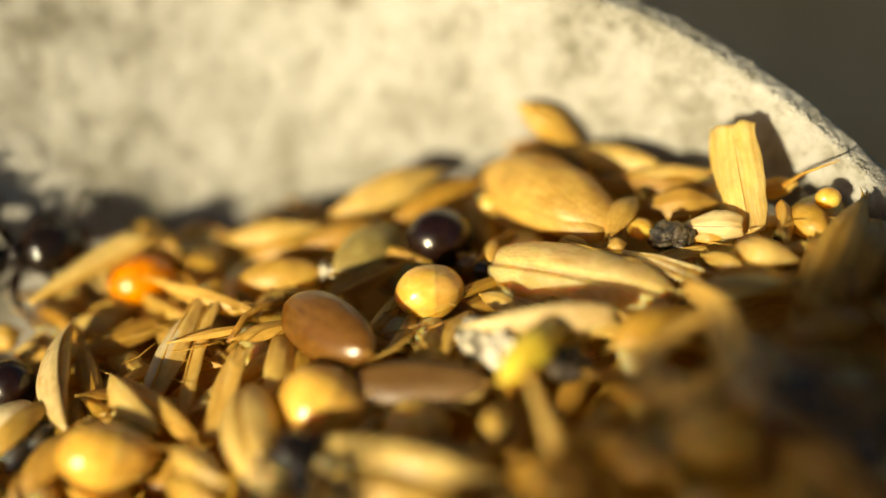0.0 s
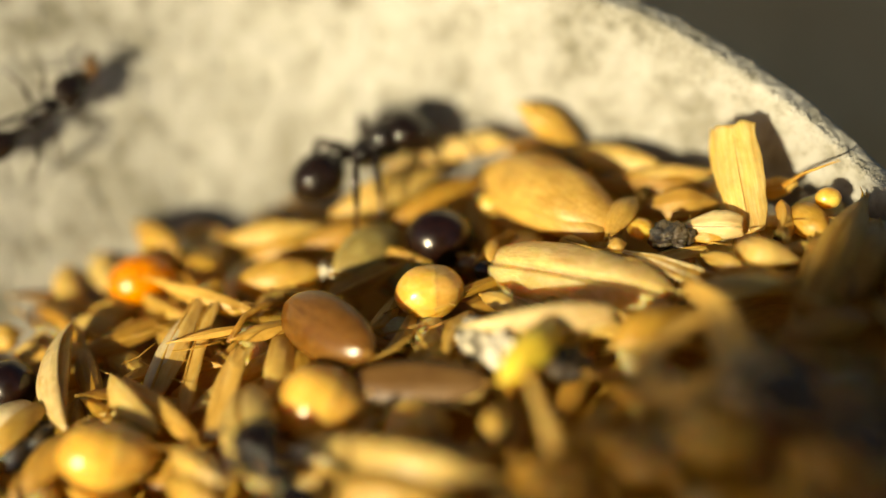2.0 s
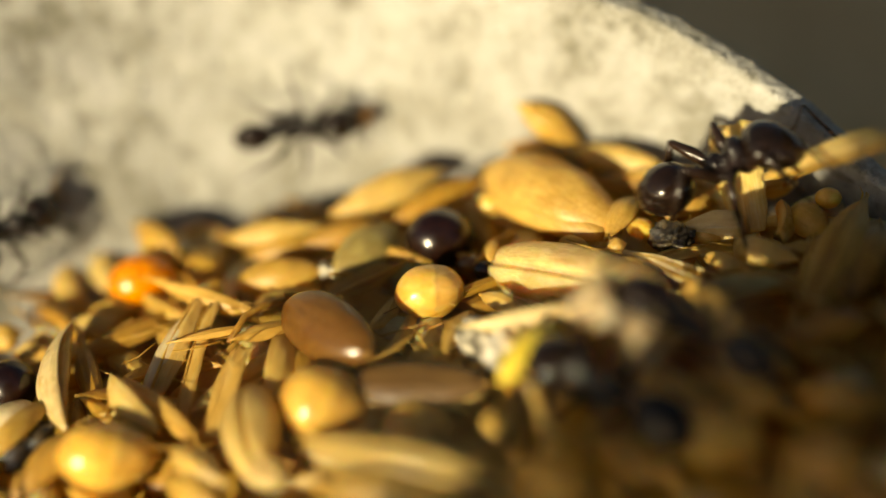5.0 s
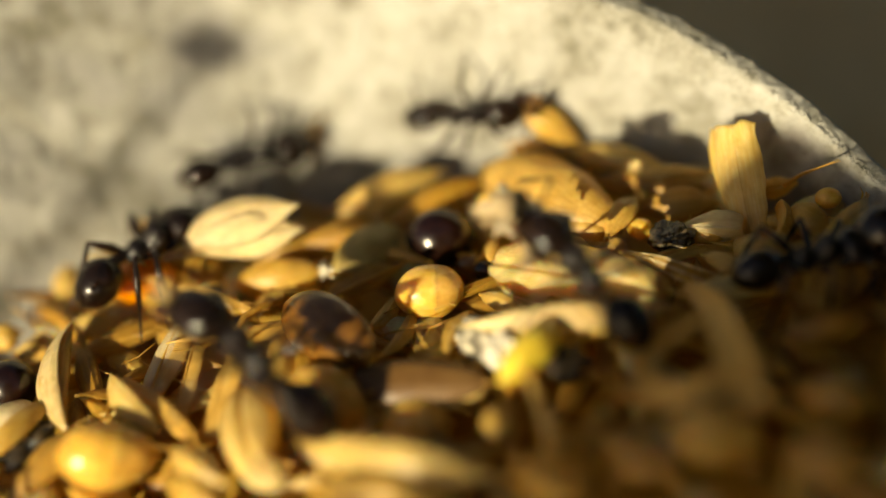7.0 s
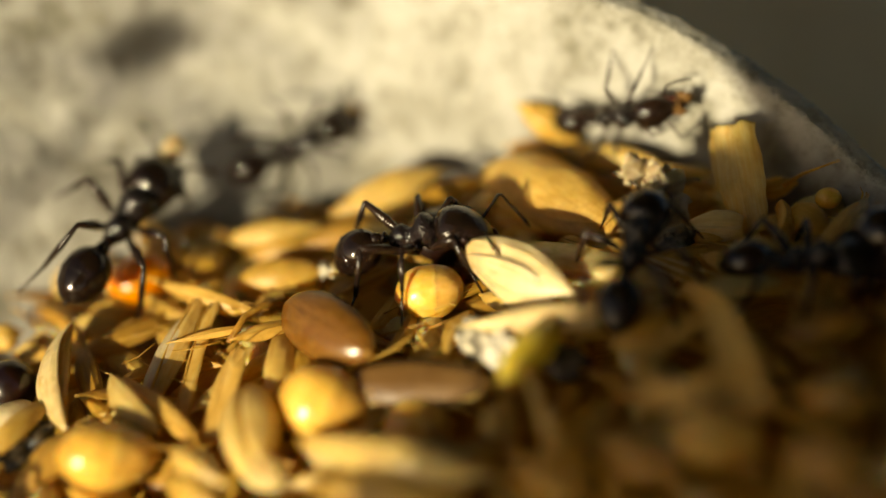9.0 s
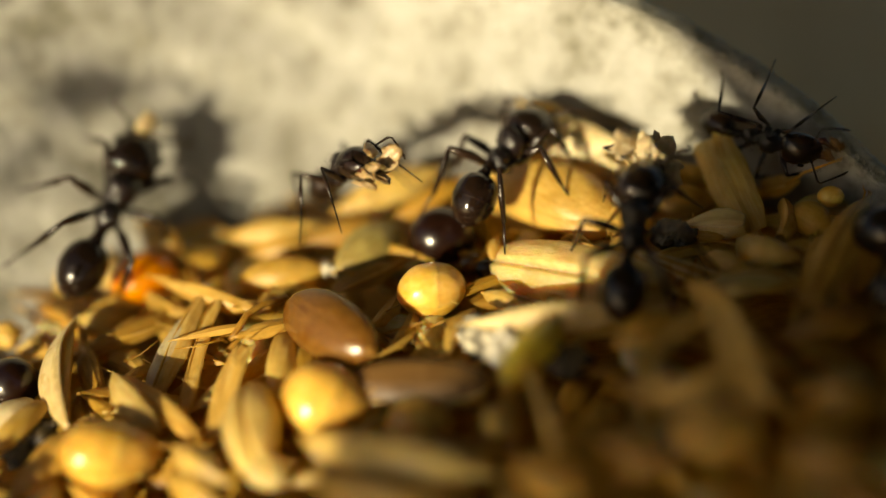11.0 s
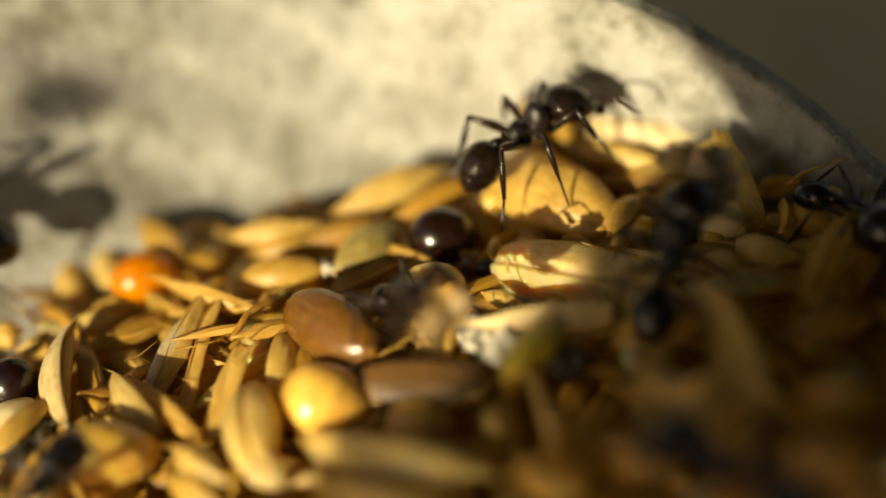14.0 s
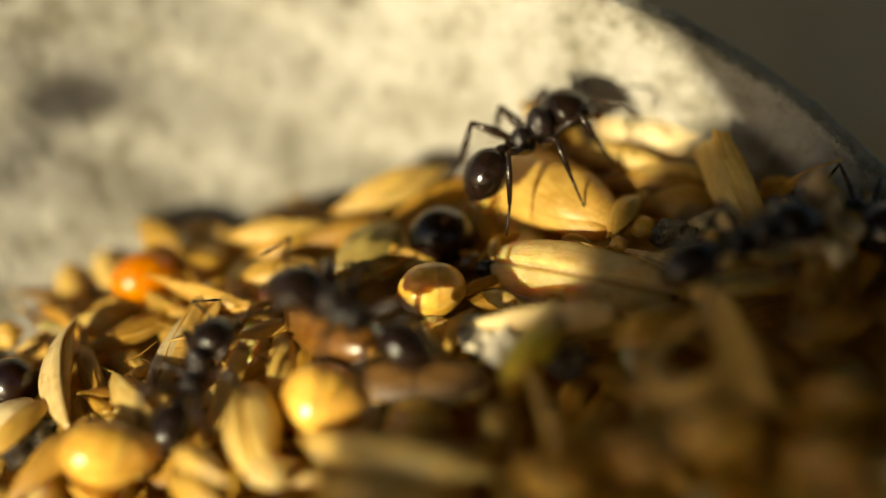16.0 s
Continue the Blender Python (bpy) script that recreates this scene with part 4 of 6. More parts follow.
fibre([(-9.35, -3.31, -1.83), (-8.66, -3.34, -1.70), (-7.78, -3.17, -1.54)], 0.02, 0.04, HUSK)
fibre([(-7.38, -3.33, -1.39), (-6.92, -2.27, -1.20), (-6.38, -1.68, -1.20), (-5.64, -1.14, -1.37)], 0.10, 0.16, BROWN, "thin brown husk edge arching out of the chaff")
husk((-6.93, -1.23, -2.10), (-5.74, -0.72, -1.88), 0.81, mat=BROWN)
husk((-13.83, -0.81, -3.37), (-11.70, -0.32, -2.98), 0.94, mat=CREAM)
husk((-15.39, -1.49, -3.65), (-14.37, -1.30, -3.47), 0.61, mat=CREAM)
husk((-16.62, -0.65, -3.88), (-15.37, -0.29, -3.65), 1.03, mat=HUSK)
husk((-13.20, 0.26, -3.46), (-11.10, 0.46, -3.07), 0.83, mat=HUSK)
round_seed((-15.32, -3.13, -3.74), 1.04, 0.95, 1.00, BLACKRED, "black_seed", "dark red round seed at the edge of the heap", "seed", (0, 0, 0), False, 0)
husk((-11.79, 4.35, -2.43), (-9.56, 2.01, -2.48), 1.25, mat=HUSK, roll=20)
husk((-8.49, 2.88, -2.38), (-9.10, 0.69, -2.50), 1.47, mat=HUSK, sharp=0.6)
husk((-8.27, 3.08, -2.14), (-4.42, 3.12, -1.43), 0.98, mat=CREAM)
husk((-4.10, 3.47, -1.17), (0.24, 5.21, -0.37), 1.28, mat=CREAM, roll=15, label="bright cream husk leaning on the wall")
husk((-1.96, 2.64, -0.88), (1.78, 4.48, -0.19), 1.01, mat=HUSK, roll=10)
husk((-5.54, 2.23, -1.84), (-1.98, 2.92, -1.19), 0.92, mat=BROWN)
husk((-7.49, 2.40, -2.40), (-3.87, 2.60, -1.74), 0.84, mat=HUSK)
husk((-10.33, 2.65, -3.03), (-7.78, 3.08, -2.56), 0.85, mat=BROWN)
husk((6.13, 0.36, 0.81), (1.51, 4.77, -0.04), 2.63, t=1.9, mat=CREAM, roll=15, bend=0.04, sharp=0.55, ribs=0, label="plump cream husk, the biggest on the heap")
round_seed((1.80, 3.03, -0.39), 0.54, 0.44, 0.46, MILLET, "millet_seed", "small pale round seed at the end of a big husk", "seed", (0, 0, 0), True, 0)
husk((5.11, 5.28, 0.80), (2.66, 6.08, 2.10), 1.10, mat=HUSK, roll=10)
husk((4.61, 5.42, 0.33), (8.47, 3.22, 1.04), 0.96, mat=CREAM, roll=10)
husk((6.72, 3.03, 0.82), (9.68, 2.79, 1.36), 0.62, mat=CREAM, awn=0.5)
husk((5.56, 3.63, 0.20), (9.98, 2.11, 1.01), 1.11, mat=BROWN)
husk((7.05, 1.74, 0.37), (10.01, 1.51, 0.92), 1.22, mat=BROWN)
husk((7.74, 2.92, 0.80), (9.74, 2.77, 1.17), 0.62, mat=CREAM)
husk((2.52, 6.32, -0.18), (4.82, 5.06, -0.04), 1.08, mat=BROWN)
upright = blade((10.64, -0.59, 1.24), (10.09, 2.57, 3.68), 1.63, mat=CREAM, roll=-12, root=0.55, peak=0.6, end=0.95, fray=0.1, cup=0.2, nerves=8, nerve=0.014, rib=0.3, bend=0.03, label="upright pale split straw sheath leaning on the wall")
blade((10.41, 0.08, 0.99), (9.69, 2.96, 3.00), 0.86, mat=CREAM, roll=10, root=0.4, peak=0.7, end=0.6, fray=0.3, cup=0.2, nerves=4)
husk((5.75, -0.24, 0.84), (7.00, 1.84, 1.08), 0.92, mat=CREAM, roll=0, bend=0.08, label="small smooth buff grain standing on end")
round_seed((6.96, 0.33, 0.66), 0.46, 0.38, 0.40, MILLET, "millet_seed", "tiny amber round seed", "seed", (0, 0, 0), False, 0)
pebble((8.01, -0.40, 0.75), 0.71, 0.65, 0.59, STONE_WET, "small wet black pebble with sharp glints", (-30, 0, 0))
blade((10.25, -0.85, 1.67), (8.24, -0.11, 1.10), 1.09, mat=PALE, roll=-20, root=0.62, peak=0.35, end=0.1, cup=0.42, nerve=0.05, nerves=5, label="small pale boat-shaped husk with lengthwise ribs")
husk((8.35, -0.14, 0.81), (10.29, -0.39, 1.17), 0.87, mat=HUSK)
kernel((7.66, -3.12, 0.55), (1.64, -0.15, -0.52), 2.3, t=2.0, roll=0, sharp=0.30, bend=0.05, crease=0.13, line=0.0, label="large pale hulled kernel with a deep crease, split in two lobes")
kernel((6.48, -3.10, -0.40), (1.92, -1.02, -1.21), 1.15, roll=20, groove=False, sharp=0.38)
# every other strip is browner, imitating the shaded gaps between pale ones
fibre([(5.19, -0.21, 0.31), (7.37, -1.74, 1.15), (9.35, -2.70, 1.10)], 0.03, 0.055, PALE, "narrow ribbed chaff strip in a fan")
fibre([(5.26, -0.25, 0.32), (7.25, -1.80, 1.12), (9.10, -2.82, 1.05)], 0.03, 0.045, BROWN, "narrow ribbed chaff strip in a fan")
fibre([(5.34, -0.30, 0.33), (7.10, -1.83, 1.09), (8.79, -2.87, 1.00)], 0.03, 0.055, PALE, "narrow ribbed chaff strip in a fan")
fibre([(5.41, -0.35, 0.35), (6.92, -1.82, 1.06), (8.46, -2.85, 0.93)], 0.03, 0.045, BROWN, "narrow ribbed chaff strip in a fan")
fibre([(5.48, -0.39, 0.36), (6.74, -1.75, 1.03), (8.10, -2.72, 0.86)], 0.03, 0.055, PALE, "narrow ribbed chaff strip in a fan")
fibre([(5.57, -0.44, 0.37), (6.54, -1.62, 0.99), (7.71, -2.47, 0.80)], 0.03, 0.045, BROWN, "narrow ribbed chaff strip in a fan")
fibre([(5.08, -1.13, 0.98), (4.62, -0.91, 0.89), (6.11, -1.57, 1.16)], 0.02, 0.04, HUSK)
fibre([(5.75, -0.73, 1.15), (5.82, -1.30, 1.16)], 0.04, 0.04, CREAM)
husk((5.66, -1.20, 1.03), (6.35, -1.05, 1.16), 0.54, mat=CREAM, inner=False)
kernel((9.86, -1.64, 1.40), (11.88, -2.61, 1.77), 1.0, mat=CREAM, bend=0.2, sharp=0.7, skew=0.8, groove=False)
husk((8.86, -1.78, 1.21), (10.32, -2.91, 1.48), 0.65, mat=CREAM, ribs=9)
blade((11.94, 0.49, 1.88), (11.57, -1.29, 1.71), 0.66, mat=STRAW, cup=0.7, curl=0.12, end=0.7, root=0.8, fray=0.3, nerves=3)
kernel((12.17, 0.37, 1.52), (13.10, -1.14, 1.69), 1.21, mat=HUSK, groove=False)
round_seed((13.42, 0.43, 1.95), 0.47, 0.37, 0.39, MILLET, "millet_seed", "tiny golden round seed near the rim", "seed", (0, 0, 0), False, 0)
husk((12.18, -4.26, 1.42), (14.64, 0.37, 2.15), 1.46, mat=HUSK, bend=0.06, awn=0.4, sharp=0.7, label="tall brown husk leaning in the shade")
blade((11.79, -4.64, 1.75), (14.59, 0.07, 2.75), 1.71, mat=BROWN, cup=0.4, bend=0.1, root=0.5, peak=0.45, roll=-20)
blade((11.67, -4.10, 1.53), (12.82, -0.96, 1.74), 1.14, mat=STRAW, cup=0.4, roll=-30)
blade((13.20, -4.42, 1.81), (14.70, 0.21, 2.49), 0.95, mat=BROWN, cup=0.4, roll=35)
husk((12.38, -3.22, 1.25), (13.32, -0.98, 1.73), 1.07, mat=BROWN)
husk((13.29, -4.26, 1.42), (15.08, -0.48, 1.95), 1.52, mat=BROWN)
fibre([(11.99, 1.31, 1.79), (12.65, 1.48, 2.21), (13.52, 0.31, 3.69)], 0.1, 0.025, HUSK)
blade((11.27, 1.58, 1.45), (12.60, 1.69, 1.70), 0.80, mat=STRAW, cup=0.3, root=0.7, peak=0.4, end=0.2)
husk((9.58, -3.10, 1.14), (12.05, -3.76, 1.60), 0.86, mat=BROWN)
husk((8.10, -3.59, 1.18), (11.48, -3.68, 1.80), 0.79, mat=GREENISH)
blade((5.54, -5.03, 1.31), (0.23, -4.40, 0.23), 1.11, mat=PALE, roll=-25, cup=0.3, root=0.35, peak=0.35, bend=0.07, nerves=4, label="bright cream pointed husk blade")
husk((1.29, -2.12, -0.28), (2.70, -3.28, -0.02), 0.66, mat=CREAM)
pebble((1.25, -4.28, -0.39), 0.83, 0.80, 0.76, STONE_GREY, "speckled grey and white pebble among the grains", (-30, 0, 0))
pebble((1.98, -5.19, -0.05), 0.63, 0.63, 0.63, QUARTZ, "white quartz pebble beside a grey one", (-30, 0, 0))
husk((3.72, -4.91, 0.95), (1.89, -7.40, 0.82), 1.20, t=1.0, mat=YELLOW, bend=0.10, curl=0.05, sharp=0.42, ribs=5, rib=0.05, inner=False, label="bright yellow bent floret beside the pebbles")
fibre([(2.54, -6.70, 0.94), (2.85, -8.03, 0.99), (3.15, -9.12, 0.85), (3.46, -10.19, 0.61)], 0.14, 0.30, CREAM, "pale dry stalk thickening towards its end")
fibre([(-4.56, -1.45, -1.36), (-2.89, -0.59, -1.05), (-1.25, 0.23, -0.75)], 0.05, 0.07, BROWN)
husk((-4.14, -0.36, -1.79), (-1.31, 0.59, -1.27), 0.90, mat=BROWN)
blade((-1.57, -1.48, -1.01), (-2.65, -3.01, -1.21), 0.67, mat=STRAW, curl=0.1, cup=0.3)
blade((-0.82, -2.16, -0.87), (-2.35, -4.85, -1.05), 0.58, mat=STRAW, curl=0.12, cup=0.3)
blade((0.89, -2.71, -0.35), (-0.04, -5.18, -0.53), 0.65, mat=STRAW, cup=0.2, roll=-20, curl=-0.1)
fibre([(-0.95, -3.29, -0.79), (-0.61, -4.14, -0.73), (-0.30, -5.02, -0.68)], 0.06, 0.02, CREAM)
fibre([(-0.74, -4.72, -0.76), (-0.27, -4.54, -0.67), (0.30, -4.04, -0.56)], 0.03, 0.02, CREAM)
fibre([(-1.23, -3.74, -0.85), (-0.68, -4.54, -0.75), (-0.45, -4.99, -0.70)], 0.02, 0.03, CREAM)
kernel((1.67, -0.52, -0.11), (1.82, 0.63, -0.08), 0.48, mat=CREAM, groove=False, label="tiny pale seed standing on end")
husk((-3.48, -5.18, -1.36), (-3.10, -4.38, -1.29), 0.53, mat=CREAM, inner=False)
round_seed((1.53, -0.21, -0.85), 0.48, 0.38, 0.40, BLACKRED, "black_seed", "small dark seed in a gap between grains", "seed", (0, 0, 0), False, 0)
round_seed((1.03, 0.09, -0.84), 0.53, 0.38, 0.40, FLAX, "brown_seed", "small brown seed in a gap between grains", "seed", (0, 0, 0), False, 0)
kernel((4.11, 0.09, 0.34), (5.14, -0.75, 0.53), 0.67, mat=HUSK)
husk((8.10, -4.27, 0.97), (5.26, -5.72, 0.45), 1.30, mat=HUSK)
ribbon([(9.03, -6.75, 1.73), (8.74, -8.18, 1.88), (7.92, -8.67, 1.63), (6.92, -8.53, 1.24), (6.43, -7.49, 0.95), (6.92, -6.18, 0.94), (7.91, -5.31, 1.13), (8.66, -5.03, 1.36)], [0.5, 0.8, 0.9, 0.9, 0.8, 0.75, 0.7, 0.4], label="golden straw strip curled into an open loop")
ribbon([(8.06, -3.68, 1.45), (8.48, -4.58, 1.83), (8.84, -5.83, 2.10), (9.04, -7.54, 2.23), (9.31, -8.88, 2.08), (9.55, -9.83, 1.83)], [0.35, 0.7, 1.0, 1.2, 1.1, 0.6], label="bent golden straw strip half in shade")
pebble((4.02, -5.56, -0.29), 0.82, 0.73, 0.63, STONE_WET, "dark grey round pebble in the shade", (-30, 0, 0))
round_seed((8.23, -10.07, 1.10), 1.37, 0.98, 1.03, HUSK, "brown_seed", "pale brown round seed in the shade", "seed", (0, 0, 0), False, 0)
husk((10.79, -6.10, 1.36), (14.03, -5.68, 1.96), 1.09, mat=BROWN)
husk((10.81, -8.30, 1.27), (13.45, -9.52, 1.75), 1.21, mat=BROWN)
husk((1.56, -7.37, -0.43), (1.70, -8.88, -0.41), 0.90, mat=HUSK)
husk((-1.84, -9.77, -1.26), (2.05, -9.23, -0.55), 1.06, mat=BROWN)
kernel((2.02, -10.22, -0.25), (4.34, -11.52, 0.18), 1.37, mat=HUSK)
husk((4.66, -9.39, 0.14), (7.05, -11.20, 0.57), 1.21, mat=BROWN)
husk((10.08, -10.80, 1.13), (12.77, -12.15, 1.63), 1.33, mat=BROWN)
husk((5.35, -7.19, 0.16), (7.68, -8.62, 0.59), 0.89, mat=BROWN)
fibre([(-8.04, -5.92, -2.32), (-7.21, -5.68, -1.85), (-6.37, -5.63, -1.47)], 0.027, 0.012, BROWN)
fibre([(-2.06, -2.29, -1.02), (-1.10, -1.84, -0.77), (-0.13, -1.91, -0.31)], 0.027, 0.012, HUSK)
fibre([(10.46, -1.57, 1.04), (10.82, -2.06, 1.29), (11.18, -2.41, 1.60)], 0.032, 0.012, CREAM)
fibre([(-11.77, -6.45, -2.71), (-11.20, -6.59, -2.63), (-10.63, -6.66, -2.44)], 0.038, 0.012, BROWN)
fibre([(11.08, -3.63, 1.17), (11.88, -4.47, 1.70), (12.78, -4.96, 1.80)], 0.031, 0.012, CREAM)
fibre([(4.43, -2.46, 0.04), (5.28, -3.46, 0.34), (6.04, -4.79, 0.96)], 0.026, 0.012, HUSK)
fibre([(7.55, -2.93, 0.60), (8.18, -3.64, 0.86), (8.74, -4.62, 1.29)], 0.047, 0.012, CREAM)
fibre([(-4.04, -4.80, -1.32), (-3.56, -4.99, -1.37), (-3.00, -6.20, -0.48)], 0.025, 0.012, BROWN)
fibre([(-10.56, -0.80, -2.81), (-9.70, -1.72, -2.33), (-8.92, -2.27, -1.97)], 0.037, 0.012, HUSK)
fibre([(-12.90, -0.94, -3.15), (-12.31, -1.56, -2.74), (-11.79, -1.95, -2.43)], 0.043, 0.012, BROWN)
fibre([(4.82, -4.00, 0.01), (5.15, -3.92, 0.32), (5.45, -4.08, 0.62)], 0.032, 0.012, BROWN)
fibre([(-4.44, -3.39, -1.67), (-3.97, -3.74, -1.35), (-3.50, -4.08, -0.96)], 0.046, 0.012, BROWN)
fibre([(-11.56, -1.74, -2.82), (-10.55, -1.62, -2.52), (-9.58, -1.23, -2.29)], 0.031, 0.012, HUSK)
fibre([(-2.41, -3.53, -1.35), (-1.65, -4.05, -1.01), (-0.91, -4.60, -0.71)], 0.031, 0.012, HUSK)
fibre([(-9.20, 0.22, -2.58), (-7.88, -0.73, -1.88), (-6.65, -1.41, -1.31)], 0.045, 0.012, BROWN)
fibre([(-0.68, -3.20, -0.97), (-0.16, -3.23, -0.66), (0.36, -3.26, -0.34)], 0.042, 0.012, BROWN)
fibre([(-12.54, -2.89, -2.83), (-11.79, -3.39, -2.78), (-10.86, -4.59, -1.95)], 0.022, 0.012, CREAM)
fibre([(8.96, -0.50, 0.80), (9.95, -1.27, 1.22), (10.82, -2.31, 2.05)], 0.029, 0.012, HUSK)
fibre([(8.60, -2.66, 0.95), (9.37, -2.77, 1.25), (10.13, -2.78, 1.67)], 0.041, 0.012, BROWN)
fibre([(-4.61, -2.15, -1.57), (-3.76, -2.66, -1.15), (-2.91, -3.23, -0.45)], 0.028, 0.012, HUSK)
fibre([(6.94, -1.55, 0.46), (7.88, -2.62, 1.00), (8.81, -3.55, 1.29)], 0.045, 0.012, CREAM)
fibre([(-4.43, -5.51, -1.53), (-3.49, -6.01, -1.30), (-2.53, -7.00, -0.73)], 0.044, 0.012, BROWN)
fibre([(-12.06, -1.31, -2.82), (-11.64, -0.94, -2.82), (-11.05, -1.19, -2.22)], 0.033, 0.012, HUSK)
fibre([(4.35, -1.64, -0.07), (5.35, -2.15, 0.37), (6.28, -2.85, 1.23)], 0.048, 0.012, HUSK)
fibre([(-12.44, -5.81, -2.88), (-11.95, -6.06, -2.70), (-11.36, -6.77, -2.28)], 0.044, 0.012, HUSK)
fibre([(-5.87, -1.53, -1.76), (-5.21, -1.57, -1.55), (-4.55, -1.58, -1.35)], 0.023, 0.012, BROWN)
fibre([(10.03, -1.25, 1.06), (10.38, -1.63, 1.25), (10.57, -2.64, 2.00)], 0.022, 0.012, HUSK)
fibre([(-12.69, -5.79, -2.96), (-12.22, -5.69, -2.82), (-11.66, -5.81, -2.37)], 0.029, 0.012, HUSK)
fibre([(10.89, -3.18, 1.13), (11.19, -3.80, 1.47), (11.40, -4.71, 1.97)], 0.032, 0.012, HUSK)
fibre([(-2.16, -3.51, -0.95), (-1.18, -3.31, -0.73), (-0.21, -3.75, 0.04)], 0.041, 0.012, BROWN)
fibre([(-1.06, -1.36, -0.78), (-0.29, -1.98, -0.52), (0.47, -2.64, -0.34)], 0.04, 0.012, CREAM)
fibre([(2.97, -1.62, -0.07), (3.69, -2.36, 0.21), (4.38, -3.06, 0.65)], 0.037, 0.012, CREAM)
fibre([(-11.34, -2.75, -3.00), (-10.64, -3.02, -2.38), (-10.02, -2.87, -1.87)], 0.03, 0.012, BROWN)
fibre([(-13.81, -6.17, -3.21), (-12.58, -6.54, -2.74), (-11.51, -6.37, -2.66)], 0.045, 0.012, BROWN)
fibre([(13.00, -0.24, 1.73), (13.76, -0.79, 1.96), (14.58, -0.98, 2.18)], 0.031, 0.012, CREAM)
fibre([(-8.17, -2.37, -2.16), (-7.45, -2.56, -1.87), (-6.69, -2.97, -1.19)], 0.031, 0.012, BROWN)
fibre([(3.70, -2.34, -0.02), (4.70, -1.75, 0.23), (5.65, -1.62, 0.88)], 0.035, 0.012, CREAM)
fibre([(6.99, -2.59, 0.53), (7.72, -3.14, 0.85), (8.36, -4.09, 1.39)], 0.045, 0.012, CREAM)
fibre([(-11.74, -6.26, -2.84), (-11.19, -6.52, -2.64), (-10.64, -6.68, -2.24)], 0.023, 0.012, BROWN)
fibre([(-3.97, -2.85, -1.43), (-3.43, -3.17, -1.15), (-2.89, -3.67, -0.93)], 0.045, 0.012, HUSK)
fibre([(-10.60, -3.00, -2.58), (-9.53, -3.96, -2.41), (-8.47, -4.88, -1.95)], 0.02, 0.012, CREAM)
fibre([(12.22, -1.46, 1.46), (12.82, -2.30, 1.90), (13.48, -2.83, 2.16)], 0.02, 0.012, HUSK)
fibre([(-7.26, -4.33, -1.35), (-7.43, -4.31, -1.07), (-7.61, -4.29, -0.90)], 0.03, 0.012, CREAM)
fibre([(-7.03, -4.64, -1.30), (-7.17, -4.63, -1.02), (-7.32, -4.63, -0.85)], 0.03, 0.012, CREAM)
fibre([(-6.94, -3.61, -1.29), (-6.76, -3.69, -0.95), (-6.59, -3.77, -0.71)], 0.03, 0.012, CREAM)
fibre([(-7.49, -3.45, -1.39), (-7.62, -3.60, -1.11), (-7.76, -3.76, -0.93)], 0.03, 0.012, CREAM)
fibre([(-6.61, -4.04, -1.23), (-6.46, -4.12, -0.89), (-6.32, -4.21, -0.66)], 0.03, 0.012, CREAM)
fibre([(-8.76, -4.04, -1.62), (-8.84, -4.12, -1.33), (-8.92, -4.21, -1.14)], 0.03, 0.012, CREAM)
fibre([(7.78, -2.84, 1.42), (8.10, -3.49, 1.79), (8.42, -4.13, 2.05)], 0.03, 0.012, CREAM)
fibre([(6.10, -1.75, 1.11), (6.50, -2.35, 1.49), (6.89, -2.96, 1.77)], 0.03, 0.012, CREAM)
fibre([(6.48, -1.68, 1.18), (6.98, -2.21, 1.58), (7.47, -2.73, 1.87)], 0.03, 0.012, CREAM)
fibre([(4.44, -0.63, 0.81), (4.87, -1.25, 1.19), (5.29, -1.87, 1.47)], 0.03, 0.012, CREAM)
fibre([(9.68, -1.78, 1.77), (9.67, -2.35, 2.07), (9.66, -2.92, 2.28)], 0.03, 0.012, CREAM)
fibre([(11.22, -1.52, 2.05), (11.33, -2.04, 2.38), (11.46, -2.55, 2.61)], 0.03, 0.012, CREAM)
fibre([(13.24, -1.68, 2.43), (13.30, -1.71, 2.74), (13.37, -1.73, 2.96)], 0.03, 0.012, CREAM)
fibre([(-2.72, -4.65, -0.51), (-2.55, -5.22, -0.17), (-2.38, -5.79, 0.06)], 0.03, 0.012, CREAM)
fibre([(-0.45, -4.55, -0.09), (-0.31, -5.23, 0.24), (-0.17, -5.90, 0.47)], 0.03, 0.012, CREAM)
blade((-13.64, 0.18, -3.55), (-15.47, -1.46, -3.65), 0.47, mat=CREAM, roll=-28, cup=0.34, curl=0.03, root=0.4, peak=0.4)
blade((2.30, -0.63, -0.65), (-0.41, -2.49, -0.52), 0.43, mat=HUSK, roll=-12, cup=0.20, curl=-0.02, root=0.5, peak=0.4)
blade((-6.04, -4.44, -2.17), (-8.10, -5.50, -2.32), 0.41, mat=CREAM, roll=-23, cup=0.36, curl=0.10, root=0.3, peak=0.4)
blade((6.71, -5.04, 0.42), (5.86, -3.44, 0.25), 0.68, mat=CREAM, roll=-1, cup=0.22, curl=-0.04, root=0.5, peak=0.4)
blade((-0.23, -2.51, -1.09), (-0.91, -4.53, -0.70), 0.68, mat=CREAM, roll=4, cup=0.38, curl=0.07, root=0.4, peak=0.4)
blade((-10.01, -0.25, -2.68), (-9.67, 1.81, -2.56), 0.81, mat=BROWN, roll=11, cup=0.40, curl=-0.06, root=0.5, peak=0.4)
blade((8.11, -1.21, 0.45), (8.79, 0.43, 1.19), 0.44, mat=HUSK, roll=36, cup=0.20, curl=-0.07, root=0.7, peak=0.4)
blade((-9.38, -0.75, -2.45), (-11.52, 1.28, -2.80), 0.77, mat=HUSK, roll=28, cup=0.27, curl=0.06, root=0.5, peak=0.4)
